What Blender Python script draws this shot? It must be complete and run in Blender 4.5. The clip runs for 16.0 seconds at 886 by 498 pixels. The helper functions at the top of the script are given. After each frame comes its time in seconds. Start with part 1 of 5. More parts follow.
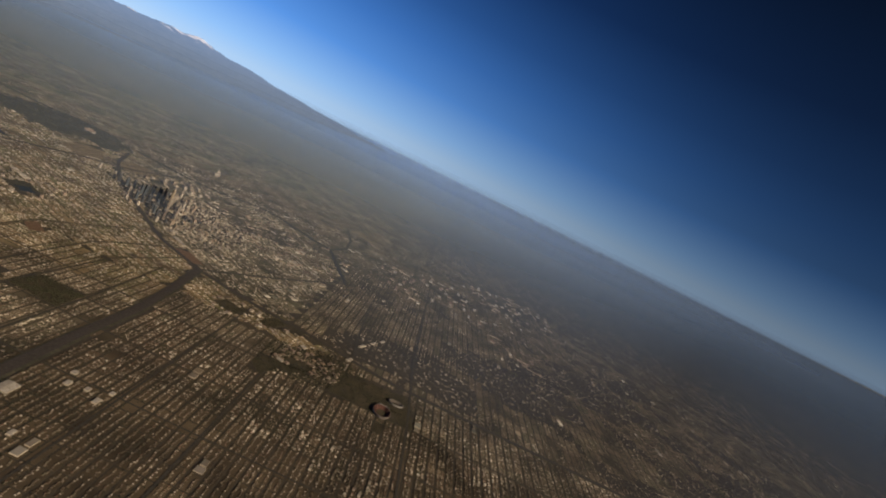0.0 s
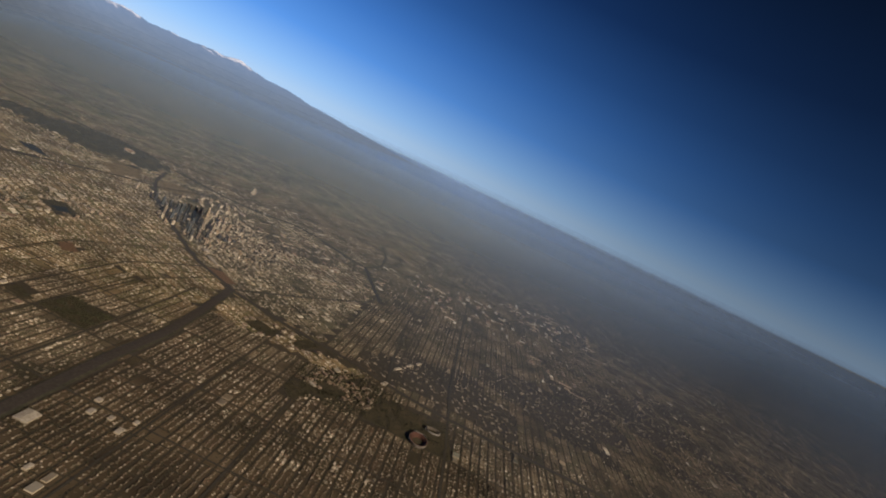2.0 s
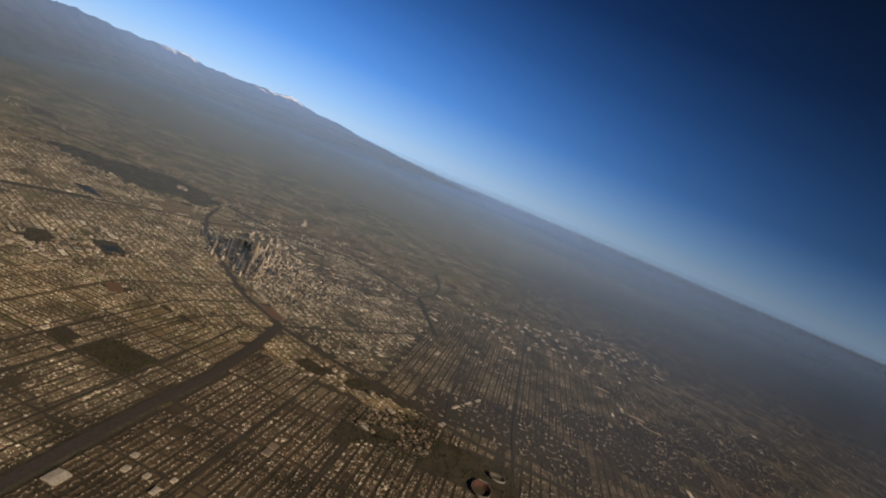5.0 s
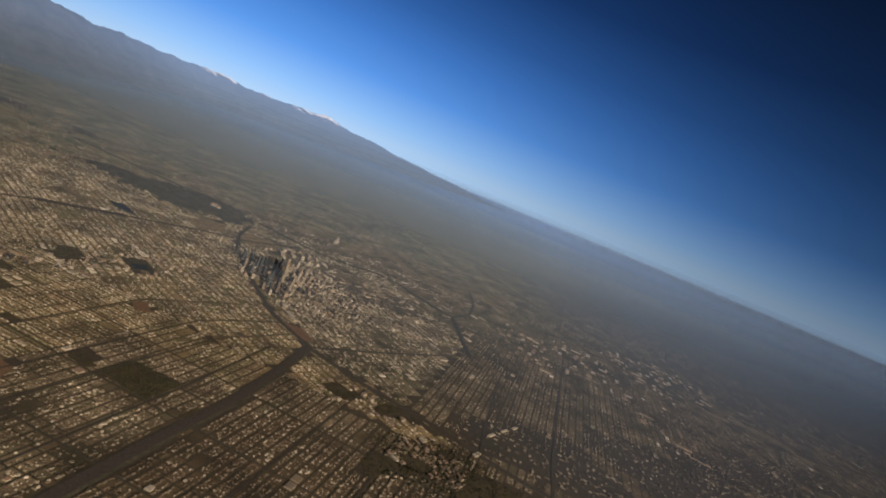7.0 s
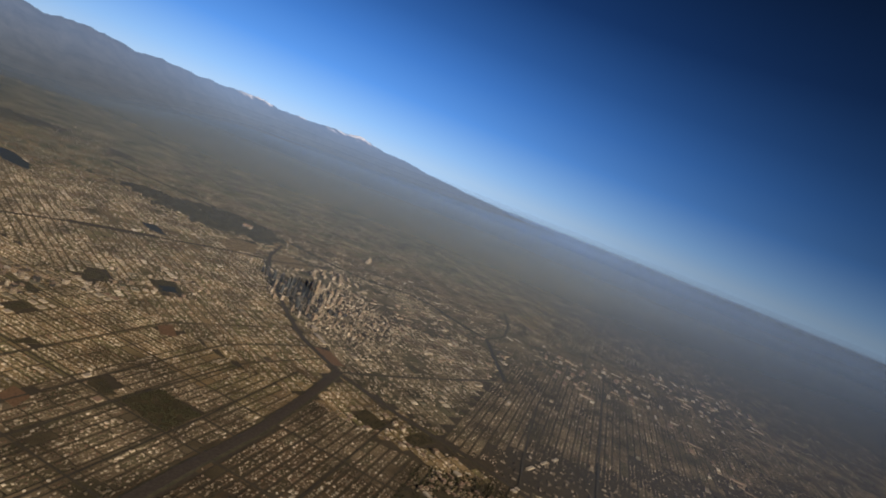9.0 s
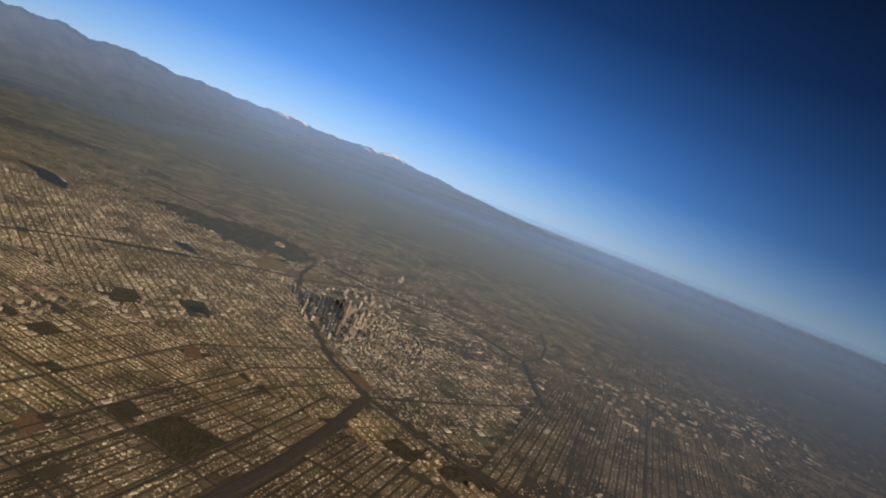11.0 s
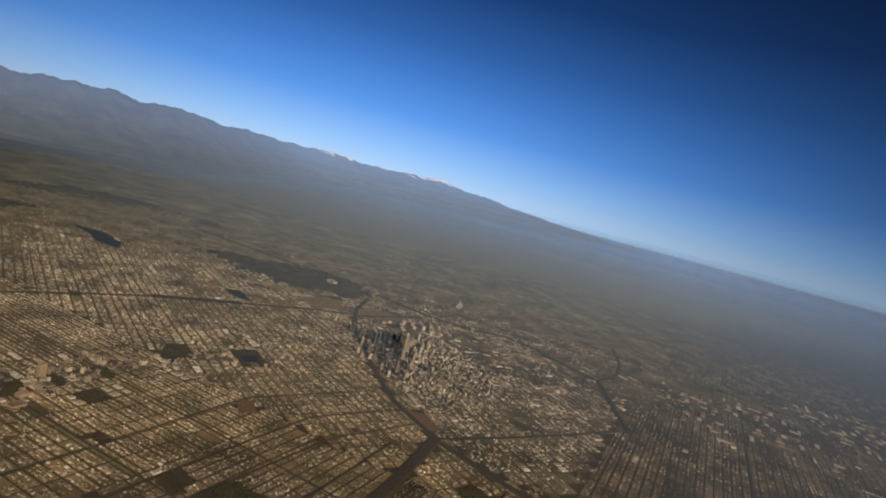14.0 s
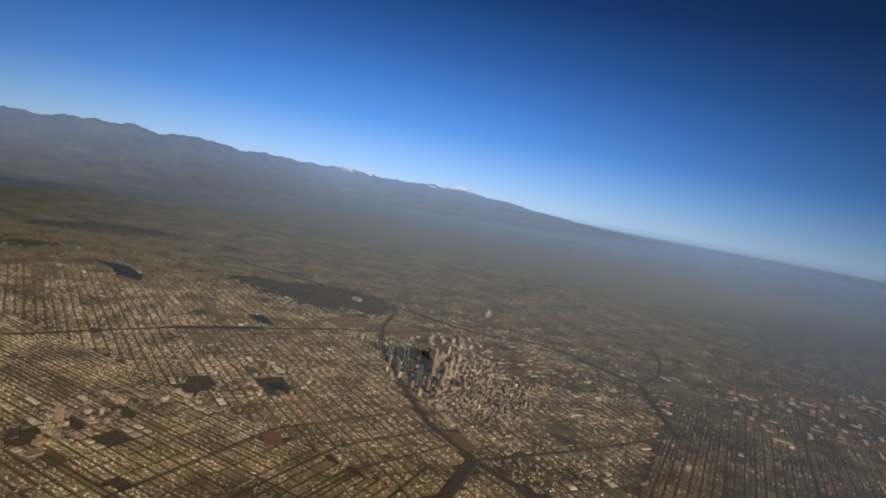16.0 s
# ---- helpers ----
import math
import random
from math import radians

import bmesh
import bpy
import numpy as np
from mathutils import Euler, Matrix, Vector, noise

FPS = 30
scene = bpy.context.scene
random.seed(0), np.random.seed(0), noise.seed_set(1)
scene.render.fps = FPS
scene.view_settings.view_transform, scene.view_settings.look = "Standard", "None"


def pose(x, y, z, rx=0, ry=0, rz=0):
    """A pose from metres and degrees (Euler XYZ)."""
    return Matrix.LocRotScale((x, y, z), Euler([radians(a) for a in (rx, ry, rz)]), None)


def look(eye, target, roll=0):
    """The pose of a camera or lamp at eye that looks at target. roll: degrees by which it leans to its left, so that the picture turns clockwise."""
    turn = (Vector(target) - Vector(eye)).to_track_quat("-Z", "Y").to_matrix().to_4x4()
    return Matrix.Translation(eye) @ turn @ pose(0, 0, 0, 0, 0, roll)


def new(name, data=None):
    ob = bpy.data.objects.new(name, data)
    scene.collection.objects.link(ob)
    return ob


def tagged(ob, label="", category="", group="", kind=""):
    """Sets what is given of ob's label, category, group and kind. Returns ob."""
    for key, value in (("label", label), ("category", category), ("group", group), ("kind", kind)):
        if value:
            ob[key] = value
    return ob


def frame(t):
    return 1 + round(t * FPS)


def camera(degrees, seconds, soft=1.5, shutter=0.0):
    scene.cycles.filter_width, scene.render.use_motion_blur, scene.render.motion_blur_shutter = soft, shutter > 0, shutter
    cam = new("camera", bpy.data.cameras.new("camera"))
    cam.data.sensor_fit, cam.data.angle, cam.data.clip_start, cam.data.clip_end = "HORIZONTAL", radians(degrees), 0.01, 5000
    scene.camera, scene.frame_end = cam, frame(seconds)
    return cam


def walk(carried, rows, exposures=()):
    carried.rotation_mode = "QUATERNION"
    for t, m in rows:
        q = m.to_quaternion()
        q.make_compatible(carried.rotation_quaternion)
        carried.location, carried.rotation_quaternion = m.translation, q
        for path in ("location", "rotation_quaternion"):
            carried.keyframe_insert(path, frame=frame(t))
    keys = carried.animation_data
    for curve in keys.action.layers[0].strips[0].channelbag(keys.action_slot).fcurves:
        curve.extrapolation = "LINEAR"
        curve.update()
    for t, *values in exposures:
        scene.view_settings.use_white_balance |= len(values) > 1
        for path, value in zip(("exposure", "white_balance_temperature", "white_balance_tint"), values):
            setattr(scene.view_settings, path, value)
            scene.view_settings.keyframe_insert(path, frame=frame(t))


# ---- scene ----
K = 50.0          # scene metres for one kilometre: the basin is built as a model at 1:20
cam = camera(72.46, 16.0, soft=1.9)
PATH = [
    (0, -455.32, -190.01, 126.51, -91.75, -7.53, 26.38),
    (0.5, -451.53, -189.61, 126.14, -90.83, -7.57, 26.29),
    (1, -447.73, -189.2, 125.77, -89.9, -7.58, 26.17),
    (1.5, -443.94, -188.78, 125.4, -88.87, -7.63, 25.88),
    (2, -440.15, -188.34, 125.03, -88.06, -7.63, 25.56),
    (2.5, -436.37, -187.87, 124.66, -87.11, -7.58, 24.99),
    (3, -432.6, -187.37, 124.29, -86.18, -7.55, 24.45),
    (3.5, -428.84, -186.82, 123.92, -85.12, -7.49, 23.76),
    (4, -425.1, -186.21, 123.55, -84.22, -7.5, 23.3),
    (6.5, -406.46, -182.83, 121.73, -79.84, -7.3, 22.5),
    (7, -402.76, -182.07, 121.38, -78.91, -7.2, 22.4),
    (7.5, -399.07, -181.21, 121.05, -77.98, -7.12, 22.06),
    (8, -395.41, -180.26, 120.73, -77.05, -7.15, 21.64),
    (8.5, -391.77, -179.22, 120.43, -76.18, -7.06, 21.46),
    (9, -388.16, -178.09, 120.15, -75.35, -6.74, 21.64),
    (11.5, -370.22, -172.05, 118.86, -70.79, -6.39, 20.45),
    (12, -366.65, -170.8, 118.63, -69.75, -6.38, 19.5),
    (12.5, -363.1, -169.5, 118.43, -68.72, -6.33, 18.19),
    (13, -359.57, -168.18, 118.24, -67.74, -6.26, 16.78),
    (13.5, -356.06, -166.83, 118.07, -66.91, -6.12, 15.73),
    (14, -352.57, -165.46, 117.92, -66.22, -6.03, 14.62),
    (14.5, -349.09, -164.08, 117.77, -65.7, -5.92, 13.74),
    (15, -345.62, -162.69, 117.63, -65.02, -5.79, 12.64),
    (15.5, -342.16, -161.3, 117.49, -64.39, -5.79, 11.48),
    (16, -338.7, -159.9, 117.35, -63.73, -5.74, 10.22),
]
walk(cam, [(t, pose(x, y, z, 90 + pitch, 0, yaw) @ pose(0, 0, 0, 0, 0, roll))
           for t, x, y, z, yaw, pitch, roll in PATH], exposures=[(0, -0.09, 6280, 10), (16, -0.09, 6280, 10)])

# ---- world, sun, exposure ----
SUN_AZ, SUN_EL = 214.0, 24.0       # compass bearing and height of the winter sun
world = bpy.data.worlds.new("world")
scene.world = world
world.use_nodes = True
wn, wl = world.node_tree.nodes, world.node_tree.links
sky = wn.new("ShaderNodeTexSky")
sky.sky_type, sky.sun_disc = "NISHITA", False
sky.sun_elevation, sky.sun_rotation = radians(SUN_EL), radians(SUN_AZ)
sky.altitude, sky.air_density, sky.dust_density, sky.ozone_density = 2400.0, 1.0, 0.35, 2.5
# clear winter air: pale at the horizon, deep blue above, with lens-like dimming painted to the sides
coord = wn.new("ShaderNodeTexCoord")
axes = wn.new("ShaderNodeSeparateXYZ")
wl.new(coord.outputs["Generated"], axes.inputs[0])
depth_ramp = wn.new("ShaderNodeValToRGB")
TINTS = [(0.0, (0.42, 0.62, 0.88)), (0.03, (0.30, 0.55, 0.95)), (0.09, (0.122, 0.36, 0.92)), (0.15, (0.064, 0.235, 0.70)),
         (0.21, (0.033, 0.138, 0.455)), (0.30, (0.0095, 0.053, 0.212)), (0.43, (0.002, 0.0165, 0.074)), (1.0, (0.002, 0.011, 0.046))]
while len(depth_ramp.color_ramp.elements) < len(TINTS):
    depth_ramp.color_ramp.elements.new(0.5)
for i, (at, tint) in enumerate(TINTS):
    depth_ramp.color_ramp.elements[i].position = at
    depth_ramp.color_ramp.elements[i].color = (*tint, 1)
wl.new(axes.outputs["Z"], depth_ramp.inputs["Fac"])
# painted dimming: fourth power about an axis 23 degrees past the sun
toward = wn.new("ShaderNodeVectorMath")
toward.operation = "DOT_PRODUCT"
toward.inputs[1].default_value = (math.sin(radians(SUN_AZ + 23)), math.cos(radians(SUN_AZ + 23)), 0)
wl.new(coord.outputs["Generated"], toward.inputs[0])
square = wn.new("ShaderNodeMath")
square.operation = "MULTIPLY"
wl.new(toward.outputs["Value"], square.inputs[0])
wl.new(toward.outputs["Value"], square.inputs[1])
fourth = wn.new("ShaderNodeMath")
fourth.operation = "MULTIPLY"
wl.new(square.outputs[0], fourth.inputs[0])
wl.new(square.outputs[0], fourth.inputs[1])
side_dimming = wn.new("ShaderNodeMath")
side_dimming.operation = "MULTIPLY_ADD"
side_dimming.inputs[1].default_value, side_dimming.inputs[2].default_value = 0.88, 0.11
wl.new(fourth.outputs[0], side_dimming.inputs[0])
glare = wn.new("ShaderNodeMapRange")       # the low air is pale all the way round
glare.inputs["From Min"].default_value, glare.inputs["From Max"].default_value = -0.02, 0.10
glare.inputs["To Min"].default_value, glare.inputs["To Max"].default_value = 0.20, 0.0
wl.new(axes.outputs["Z"], glare.inputs["Value"])
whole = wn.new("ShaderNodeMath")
wl.new(side_dimming.outputs[0], whole.inputs[0])
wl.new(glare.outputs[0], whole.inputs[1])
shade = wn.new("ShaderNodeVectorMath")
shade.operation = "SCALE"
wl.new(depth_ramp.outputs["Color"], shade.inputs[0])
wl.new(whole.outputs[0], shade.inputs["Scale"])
air = wn.new("ShaderNodeVectorMath")
air.operation = "SCALE"
air.inputs["Scale"].default_value = 0.06
wl.new(sky.outputs[0], air.inputs[0])
blend = wn.new("ShaderNodeMix")
blend.data_type = "RGBA"
blend.inputs[0].default_value = 0.94
wl.new(air.outputs[0], blend.inputs[6])
wl.new(shade.outputs[0], blend.inputs[7])
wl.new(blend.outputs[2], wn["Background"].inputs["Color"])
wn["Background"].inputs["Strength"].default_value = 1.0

sun = new("sun", bpy.data.lights.new("sun", "SUN"))
sun.data.energy, sun.data.angle, sun.data.color = 4.7, radians(0.53), (1.0, 0.795, 0.56)
a, e = radians(SUN_AZ), radians(SUN_EL)
sun.matrix_world = look(Vector((math.sin(a) * math.cos(e), math.cos(a) * math.cos(e), math.sin(e))) * 400, (0, 0, 0))

# ---- materials ----


def material(name, colours, scale=1.0, rough=0.85, island=0.0, bump=0.0, spec=0.3, metal=0.0, coarse=0.0, piece=False, patch=False):
    """A surface whose colour wanders over a ramp by noise of the given size (per metre), by mesh island and by patches of a coarser size."""
    m = bpy.data.materials.new(name)
    m.use_nodes = True
    n, l = m.node_tree.nodes, m.node_tree.links
    b = n["Principled BSDF"]
    b.inputs["Roughness"].default_value = rough
    b.inputs["Specular IOR Level"].default_value = spec
    b.inputs["Metallic"].default_value = metal
    geo = n.new("ShaderNodeNewGeometry")
    tex = n.new("ShaderNodeTexNoise")
    tex.inputs["Scale"].default_value, tex.inputs["Detail"].default_value, tex.inputs["Roughness"].default_value = scale, 5.0, 0.65
    l.new(geo.outputs["Position"], tex.inputs["Vector"])
    value = tex.outputs["Fac"]
    if coarse:
        big = n.new("ShaderNodeTexNoise")
        big.inputs["Scale"].default_value, big.inputs["Detail"].default_value = coarse, 3.0
        l.new(geo.outputs["Position"], big.inputs["Vector"])
        mid = n.new("ShaderNodeMath")
        mid.operation = "MULTIPLY_ADD"
        mid.inputs[1].default_value = 0.5
        l.new(big.outputs["Fac"], mid.inputs[0])
        half = n.new("ShaderNodeMath")
        half.operation = "MULTIPLY"
        half.inputs[1].default_value = 0.5
        l.new(value, half.inputs[0])
        l.new(half.outputs[0], mid.inputs[2])
        value = mid.outputs[0]
    if piece:
        info = n.new("ShaderNodeObjectInfo")
    if island:
        mixer = n.new("ShaderNodeMix")
        mixer.data_type = "FLOAT"
        mixer.inputs[0].default_value = island
        l.new(value, mixer.inputs[2])
        l.new(info.outputs["Random"] if piece else geo.outputs["Random Per Island"], mixer.inputs[3])
        value = mixer.outputs[0]
    ramp = n.new("ShaderNodeValToRGB")
    lo, hi = (0.3, 0.7) if not island else (0.12, 0.88)
    while len(ramp.color_ramp.elements) < len(colours):
        ramp.color_ramp.elements.new(0.5)
    for i, c in enumerate(colours):
        ramp.color_ramp.elements[i].position = lo + (hi - lo) * i / max(1, len(colours) - 1)
        ramp.color_ramp.elements[i].color = (*c, 1)
    l.new(value, ramp.inputs["Fac"])
    colour = ramp.outputs["Color"]
    if patch:      # quarters of older, dustier or newer stock
        quarter = n.new("ShaderNodeTexNoise")
        quarter.inputs["Scale"].default_value, quarter.inputs["Detail"].default_value = 0.042, 3.0
        l.new(geo.outputs["Position"], quarter.inputs["Vector"])
        span = n.new("ShaderNodeMapRange")
        span.inputs["From Min"].default_value, span.inputs["From Max"].default_value = 0.34, 0.66
        span.inputs["To Min"].default_value, span.inputs["To Max"].default_value = 0.56, 1.54
        l.new(quarter.outputs["Fac"], span.inputs["Value"])
        tone = n.new("ShaderNodeVectorMath")
        tone.operation = "SCALE"
        l.new(colour, tone.inputs[0])
        l.new(span.outputs[0], tone.inputs["Scale"])
        colour = tone.outputs[0]
    l.new(colour, b.inputs["Base Color"])
    if bump:
        bp = n.new("ShaderNodeBump")
        bp.inputs["Strength"].default_value = bump
        l.new(tex.outputs["Fac"], bp.inputs["Height"])
        l.new(bp.outputs["Normal"], b.inputs["Normal"])
    return m


M_GROUND = material("dry_basin_ground", [(0.036, 0.033, 0.026), (0.056, 0.048, 0.036), (0.085, 0.069, 0.048)], 0.35, coarse=0.02)
# beyond the counted streets the plain is a mottle of far roofs, yards and groves
n, l = M_GROUND.node_tree.nodes, M_GROUND.node_tree.links
geo = n.new("ShaderNodeNewGeometry")
off = n.new("ShaderNodeVectorMath")
off.operation = "DISTANCE"
off.inputs[1].default_value = (-8.0 * K, -3.5 * K, 0)
l.new(geo.outputs["Position"], off.inputs[0])
patches = n.new("ShaderNodeTexNoise")
patches.inputs["Scale"].default_value, patches.inputs["Detail"].default_value, patches.inputs["Roughness"].default_value = 0.026, 8.0, 0.66
l.new(geo.outputs["Position"], patches.inputs["Vector"])
quilt = n.new("ShaderNodeValToRGB")
QUILT = [(0.32, (0.048, 0.055, 0.034)), (0.45, (0.126, 0.130, 0.076)), (0.55, (0.195, 0.180, 0.115)), (0.70, (0.33, 0.28, 0.19))]
while len(quilt.color_ramp.elements) < len(QUILT):
    quilt.color_ramp.elements.new(0.5)
for i, (at, tint) in enumerate(QUILT):
    quilt.color_ramp.elements[i].position = at
    quilt.color_ramp.elements[i].color = (*tint, 1)
l.new(patches.outputs["Fac"], quilt.inputs["Fac"])
beyond_streets = n.new("ShaderNodeMapRange")
beyond_streets.inputs["From Min"].default_value, beyond_streets.inputs["From Max"].default_value = 9.0 * K, 13.5 * K
l.new(off.outputs["Value"], beyond_streets.inputs["Value"])
land = n.new("ShaderNodeMix")
land.data_type = "RGBA"
l.new(beyond_streets.outputs[0], land.inputs[0])
l.new(n["Principled BSDF"].inputs["Base Color"].links[0].from_socket, land.inputs[6])
l.new(quilt.outputs["Color"], land.inputs[7])
# south-eastern flats: lens-corner dimming put into the ground colour, with a ragged edge
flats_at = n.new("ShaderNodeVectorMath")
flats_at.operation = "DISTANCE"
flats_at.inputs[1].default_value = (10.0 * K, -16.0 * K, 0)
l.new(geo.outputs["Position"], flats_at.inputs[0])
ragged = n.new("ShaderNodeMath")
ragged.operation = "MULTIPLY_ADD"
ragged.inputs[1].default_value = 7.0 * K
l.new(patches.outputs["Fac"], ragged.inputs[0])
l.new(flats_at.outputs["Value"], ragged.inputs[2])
southeast_dim = n.new("ShaderNodeMapRange")
southeast_dim.inputs["From Min"].default_value, southeast_dim.inputs["From Max"].default_value = 15.5 * K, 19.0 * K
southeast_dim.inputs["To Min"].default_value, southeast_dim.inputs["To Max"].default_value = 0.8, 0.0
l.new(ragged.outputs[0], southeast_dim.inputs["Value"])
dimmed_land = n.new("ShaderNodeMix")
dimmed_land.data_type = "RGBA"
l.new(southeast_dim.outputs[0], dimmed_land.inputs[0])
l.new(land.outputs[2], dimmed_land.inputs[6])
dimmed_land.inputs[7].default_value = (0.044, 0.037, 0.031, 1)
l.new(dimmed_land.outputs[2], n["Principled BSDF"].inputs["Base Color"])
M_YARD = material("yards_and_alleys", [(0.064, 0.071, 0.032), (0.118, 0.121, 0.056), (0.172, 0.140, 0.078), (0.215, 0.153, 0.088), (0.31, 0.245, 0.15)], 2.6, island=0.25, patch=True)
M_MIXED = material("mixed_lots_and_yards", [(0.041, 0.044, 0.026), (0.074, 0.070, 0.042), (0.115, 0.095, 0.062), (0.155, 0.122, 0.08), (0.22, 0.18, 0.118)], 2.6, island=0.3, patch=True)
M_PAVED = material("paved_yards_and_lots", [(0.047, 0.048, 0.030), (0.080, 0.077, 0.048), (0.122, 0.106, 0.068), (0.158, 0.132, 0.086), (0.24, 0.20, 0.135)], 2.6, island=0.4, patch=True)
# brown yards in a darker copy, lens-corner dimming put into the tone
M_YARD_DIM = material("brown_yards_with_corner_dimming", [(0.032, 0.031, 0.018), (0.054, 0.048, 0.028), (0.084, 0.064, 0.040), (0.108, 0.081, 0.050), (0.145, 0.112, 0.072)], 2.6, island=0.3, patch=True)
# dull brown roofs of the south-east, part of the lens dimming in their tone
M_ROOF_DIM = material("dull_roofs_with_corner_dimming", [(0.06, 0.047, 0.038), (0.11, 0.085, 0.063), (0.165, 0.13, 0.09), (0.13, 0.115, 0.092), (0.22, 0.175, 0.12), (0.42, 0.36, 0.27)], 2.0, island=0.85, patch=True)
ROOF_COLOURS = [(0.075, 0.052, 0.044), (0.16, 0.122, 0.084), (0.27, 0.13, 0.085), (0.125, 0.120, 0.10), (0.25, 0.185, 0.118), (0.13, 0.068, 0.050), (0.17, 0.175, 0.105), (0.21, 0.20, 0.17), (0.38, 0.30, 0.19), (0.30, 0.26, 0.20), (0.74, 0.67, 0.55)]
M_ROOF = material("house_roofs", ROOF_COLOURS, 2.0, island=0.88, patch=True)
# southern roofs and walls in darker tones, partly lens-corner dimming put into colour
SHINGLES = [(0.050, 0.037, 0.030), (0.092, 0.070, 0.048), (0.155, 0.082, 0.052), (0.080, 0.074, 0.057), (0.14, 0.105, 0.066), (0.092, 0.052, 0.038), (0.115, 0.112, 0.070), (0.17, 0.135, 0.09), (0.12, 0.10, 0.078), (0.24, 0.195, 0.135), (0.52, 0.46, 0.37)]
M_SHINGLE = material("dimmed_house_roofs", SHINGLES, 2.0, island=0.88, patch=True)
M_SIDING = material("dimmed_house_walls", [(0.095, 0.075, 0.055), (0.165, 0.135, 0.10), (0.30, 0.255, 0.195)], 2.0, island=0.8, patch=True)
M_ROOF_PIECE = material("single_house_roofs", SHINGLES, 2.0, island=0.88, patch=True, piece=True)
M_WALL = material("stucco_walls", [(0.19, 0.155, 0.115), (0.35, 0.30, 0.22), (0.56, 0.50, 0.40)], 2.0, island=0.8, patch=True)
M_FLAT = material("flat_gravel_roofs", [(0.085, 0.072, 0.058), (0.19, 0.155, 0.11), (0.14, 0.145, 0.115), (0.30, 0.235, 0.165), (0.165, 0.175, 0.145), (0.25, 0.155, 0.115), (0.24, 0.225, 0.195), (0.34, 0.29, 0.22), (0.55, 0.51, 0.44)], 1.5, island=0.85, patch=True)
M_LEAF = material("tree_leaves", [(0.017, 0.018, 0.010), (0.034, 0.035, 0.018), (0.060, 0.057, 0.031)], 1.2, island=0.5)
M_GRASS = material("park_grass", [(0.034, 0.034, 0.020), (0.058, 0.050, 0.030), (0.098, 0.078, 0.050)], 0.6, coarse=0.12)
M_ASPHALT = material("asphalt", [(0.040, 0.036, 0.031), (0.056, 0.050, 0.042), (0.078, 0.069, 0.058)], 1.0)
M_LANE = material("concrete_lanes", [(0.042, 0.036, 0.032), (0.056, 0.048, 0.042), (0.074, 0.063, 0.055)], 1.0)
M_CONCRETE = material("concrete", [(0.14, 0.13, 0.12), (0.22, 0.205, 0.185), (0.30, 0.28, 0.25)], 0.8)
M_DIRT = material("bare_reddish_earth", [(0.11, 0.068, 0.041), (0.15, 0.094, 0.057), (0.20, 0.13, 0.08)], 0.9)
M_DRY = material("dry_golden_slope", [(0.12, 0.095, 0.058), (0.20, 0.155, 0.09), (0.29, 0.225, 0.135)], 1.3, coarse=0.2)
M_SCRUB = material("hillside_scrub", [(0.029, 0.031, 0.022), (0.053, 0.052, 0.035), (0.115, 0.095, 0.062)], 0.5, coarse=0.13)
M_FAR = material("far_roofs", [(0.075, 0.062, 0.047), (0.115, 0.097, 0.07), (0.16, 0.135, 0.098), (0.29, 0.255, 0.20)], 1.5, island=0.85, patch=True)
M_WATER = material("lake_water", [(0.018, 0.026, 0.036), (0.026, 0.036, 0.046)], 0.3, rough=0.65, spec=0.12)
M_SEAT = material("red_stadium_seats", [(0.095, 0.046, 0.036), (0.14, 0.068, 0.052)], 1.2)


# ---- mesh tools ----


def mesh_of(name, verts, groups, mats, smooth=False):
    """A mesh from vertices and groups of (faces with one number of corners each, material slot)."""
    me = bpy.data.meshes.new(name)
    verts = np.asarray(verts, np.float32)
    me.vertices.add(len(verts))
    me.vertices.foreach_set("co", verts.ravel())
    loops, starts, slots, at = [], [], [], 0
    for faces, slot in groups:
        faces = np.asarray(faces, np.int32)
        if not len(faces):
            continue
        loops.append(faces.ravel())
        starts.append(at + np.arange(len(faces), dtype=np.int32) * faces.shape[1])
        slots.append(np.full(len(faces), slot, np.int32))
        at += faces.size
    loops, starts, slots = np.concatenate(loops), np.concatenate(starts), np.concatenate(slots)
    me.loops.add(len(loops))
    me.loops.foreach_set("vertex_index", loops)
    me.polygons.add(len(starts))
    me.polygons.foreach_set("loop_start", starts)
    me.polygons.foreach_set("material_index", slots)
    me.polygons.foreach_set("use_smooth", np.full(len(starts), smooth, bool))
    for m in mats:
        me.materials.append(m)
    me.update(calc_edges=True)
    me.validate()
    return me


def part(name, me, parent, label="", at=None):
    ob = new(name, me)
    if parent:
        ob.parent = parent
    if at is not None:
        ob.matrix_basis = at
    return tagged(ob, label)


def turned(u, v, deg):
    c, s = math.cos(radians(deg)), math.sin(radians(deg))
    return u * c - v * s, u * s + v * c


BOX = np.array([[0, 1, 5, 4], [1, 2, 6, 5], [2, 3, 7, 6], [3, 0, 4, 7]])
CORNER = np.array([[-1, -1], [1, -1], [1, 1], [-1, 1]]) * 0.5


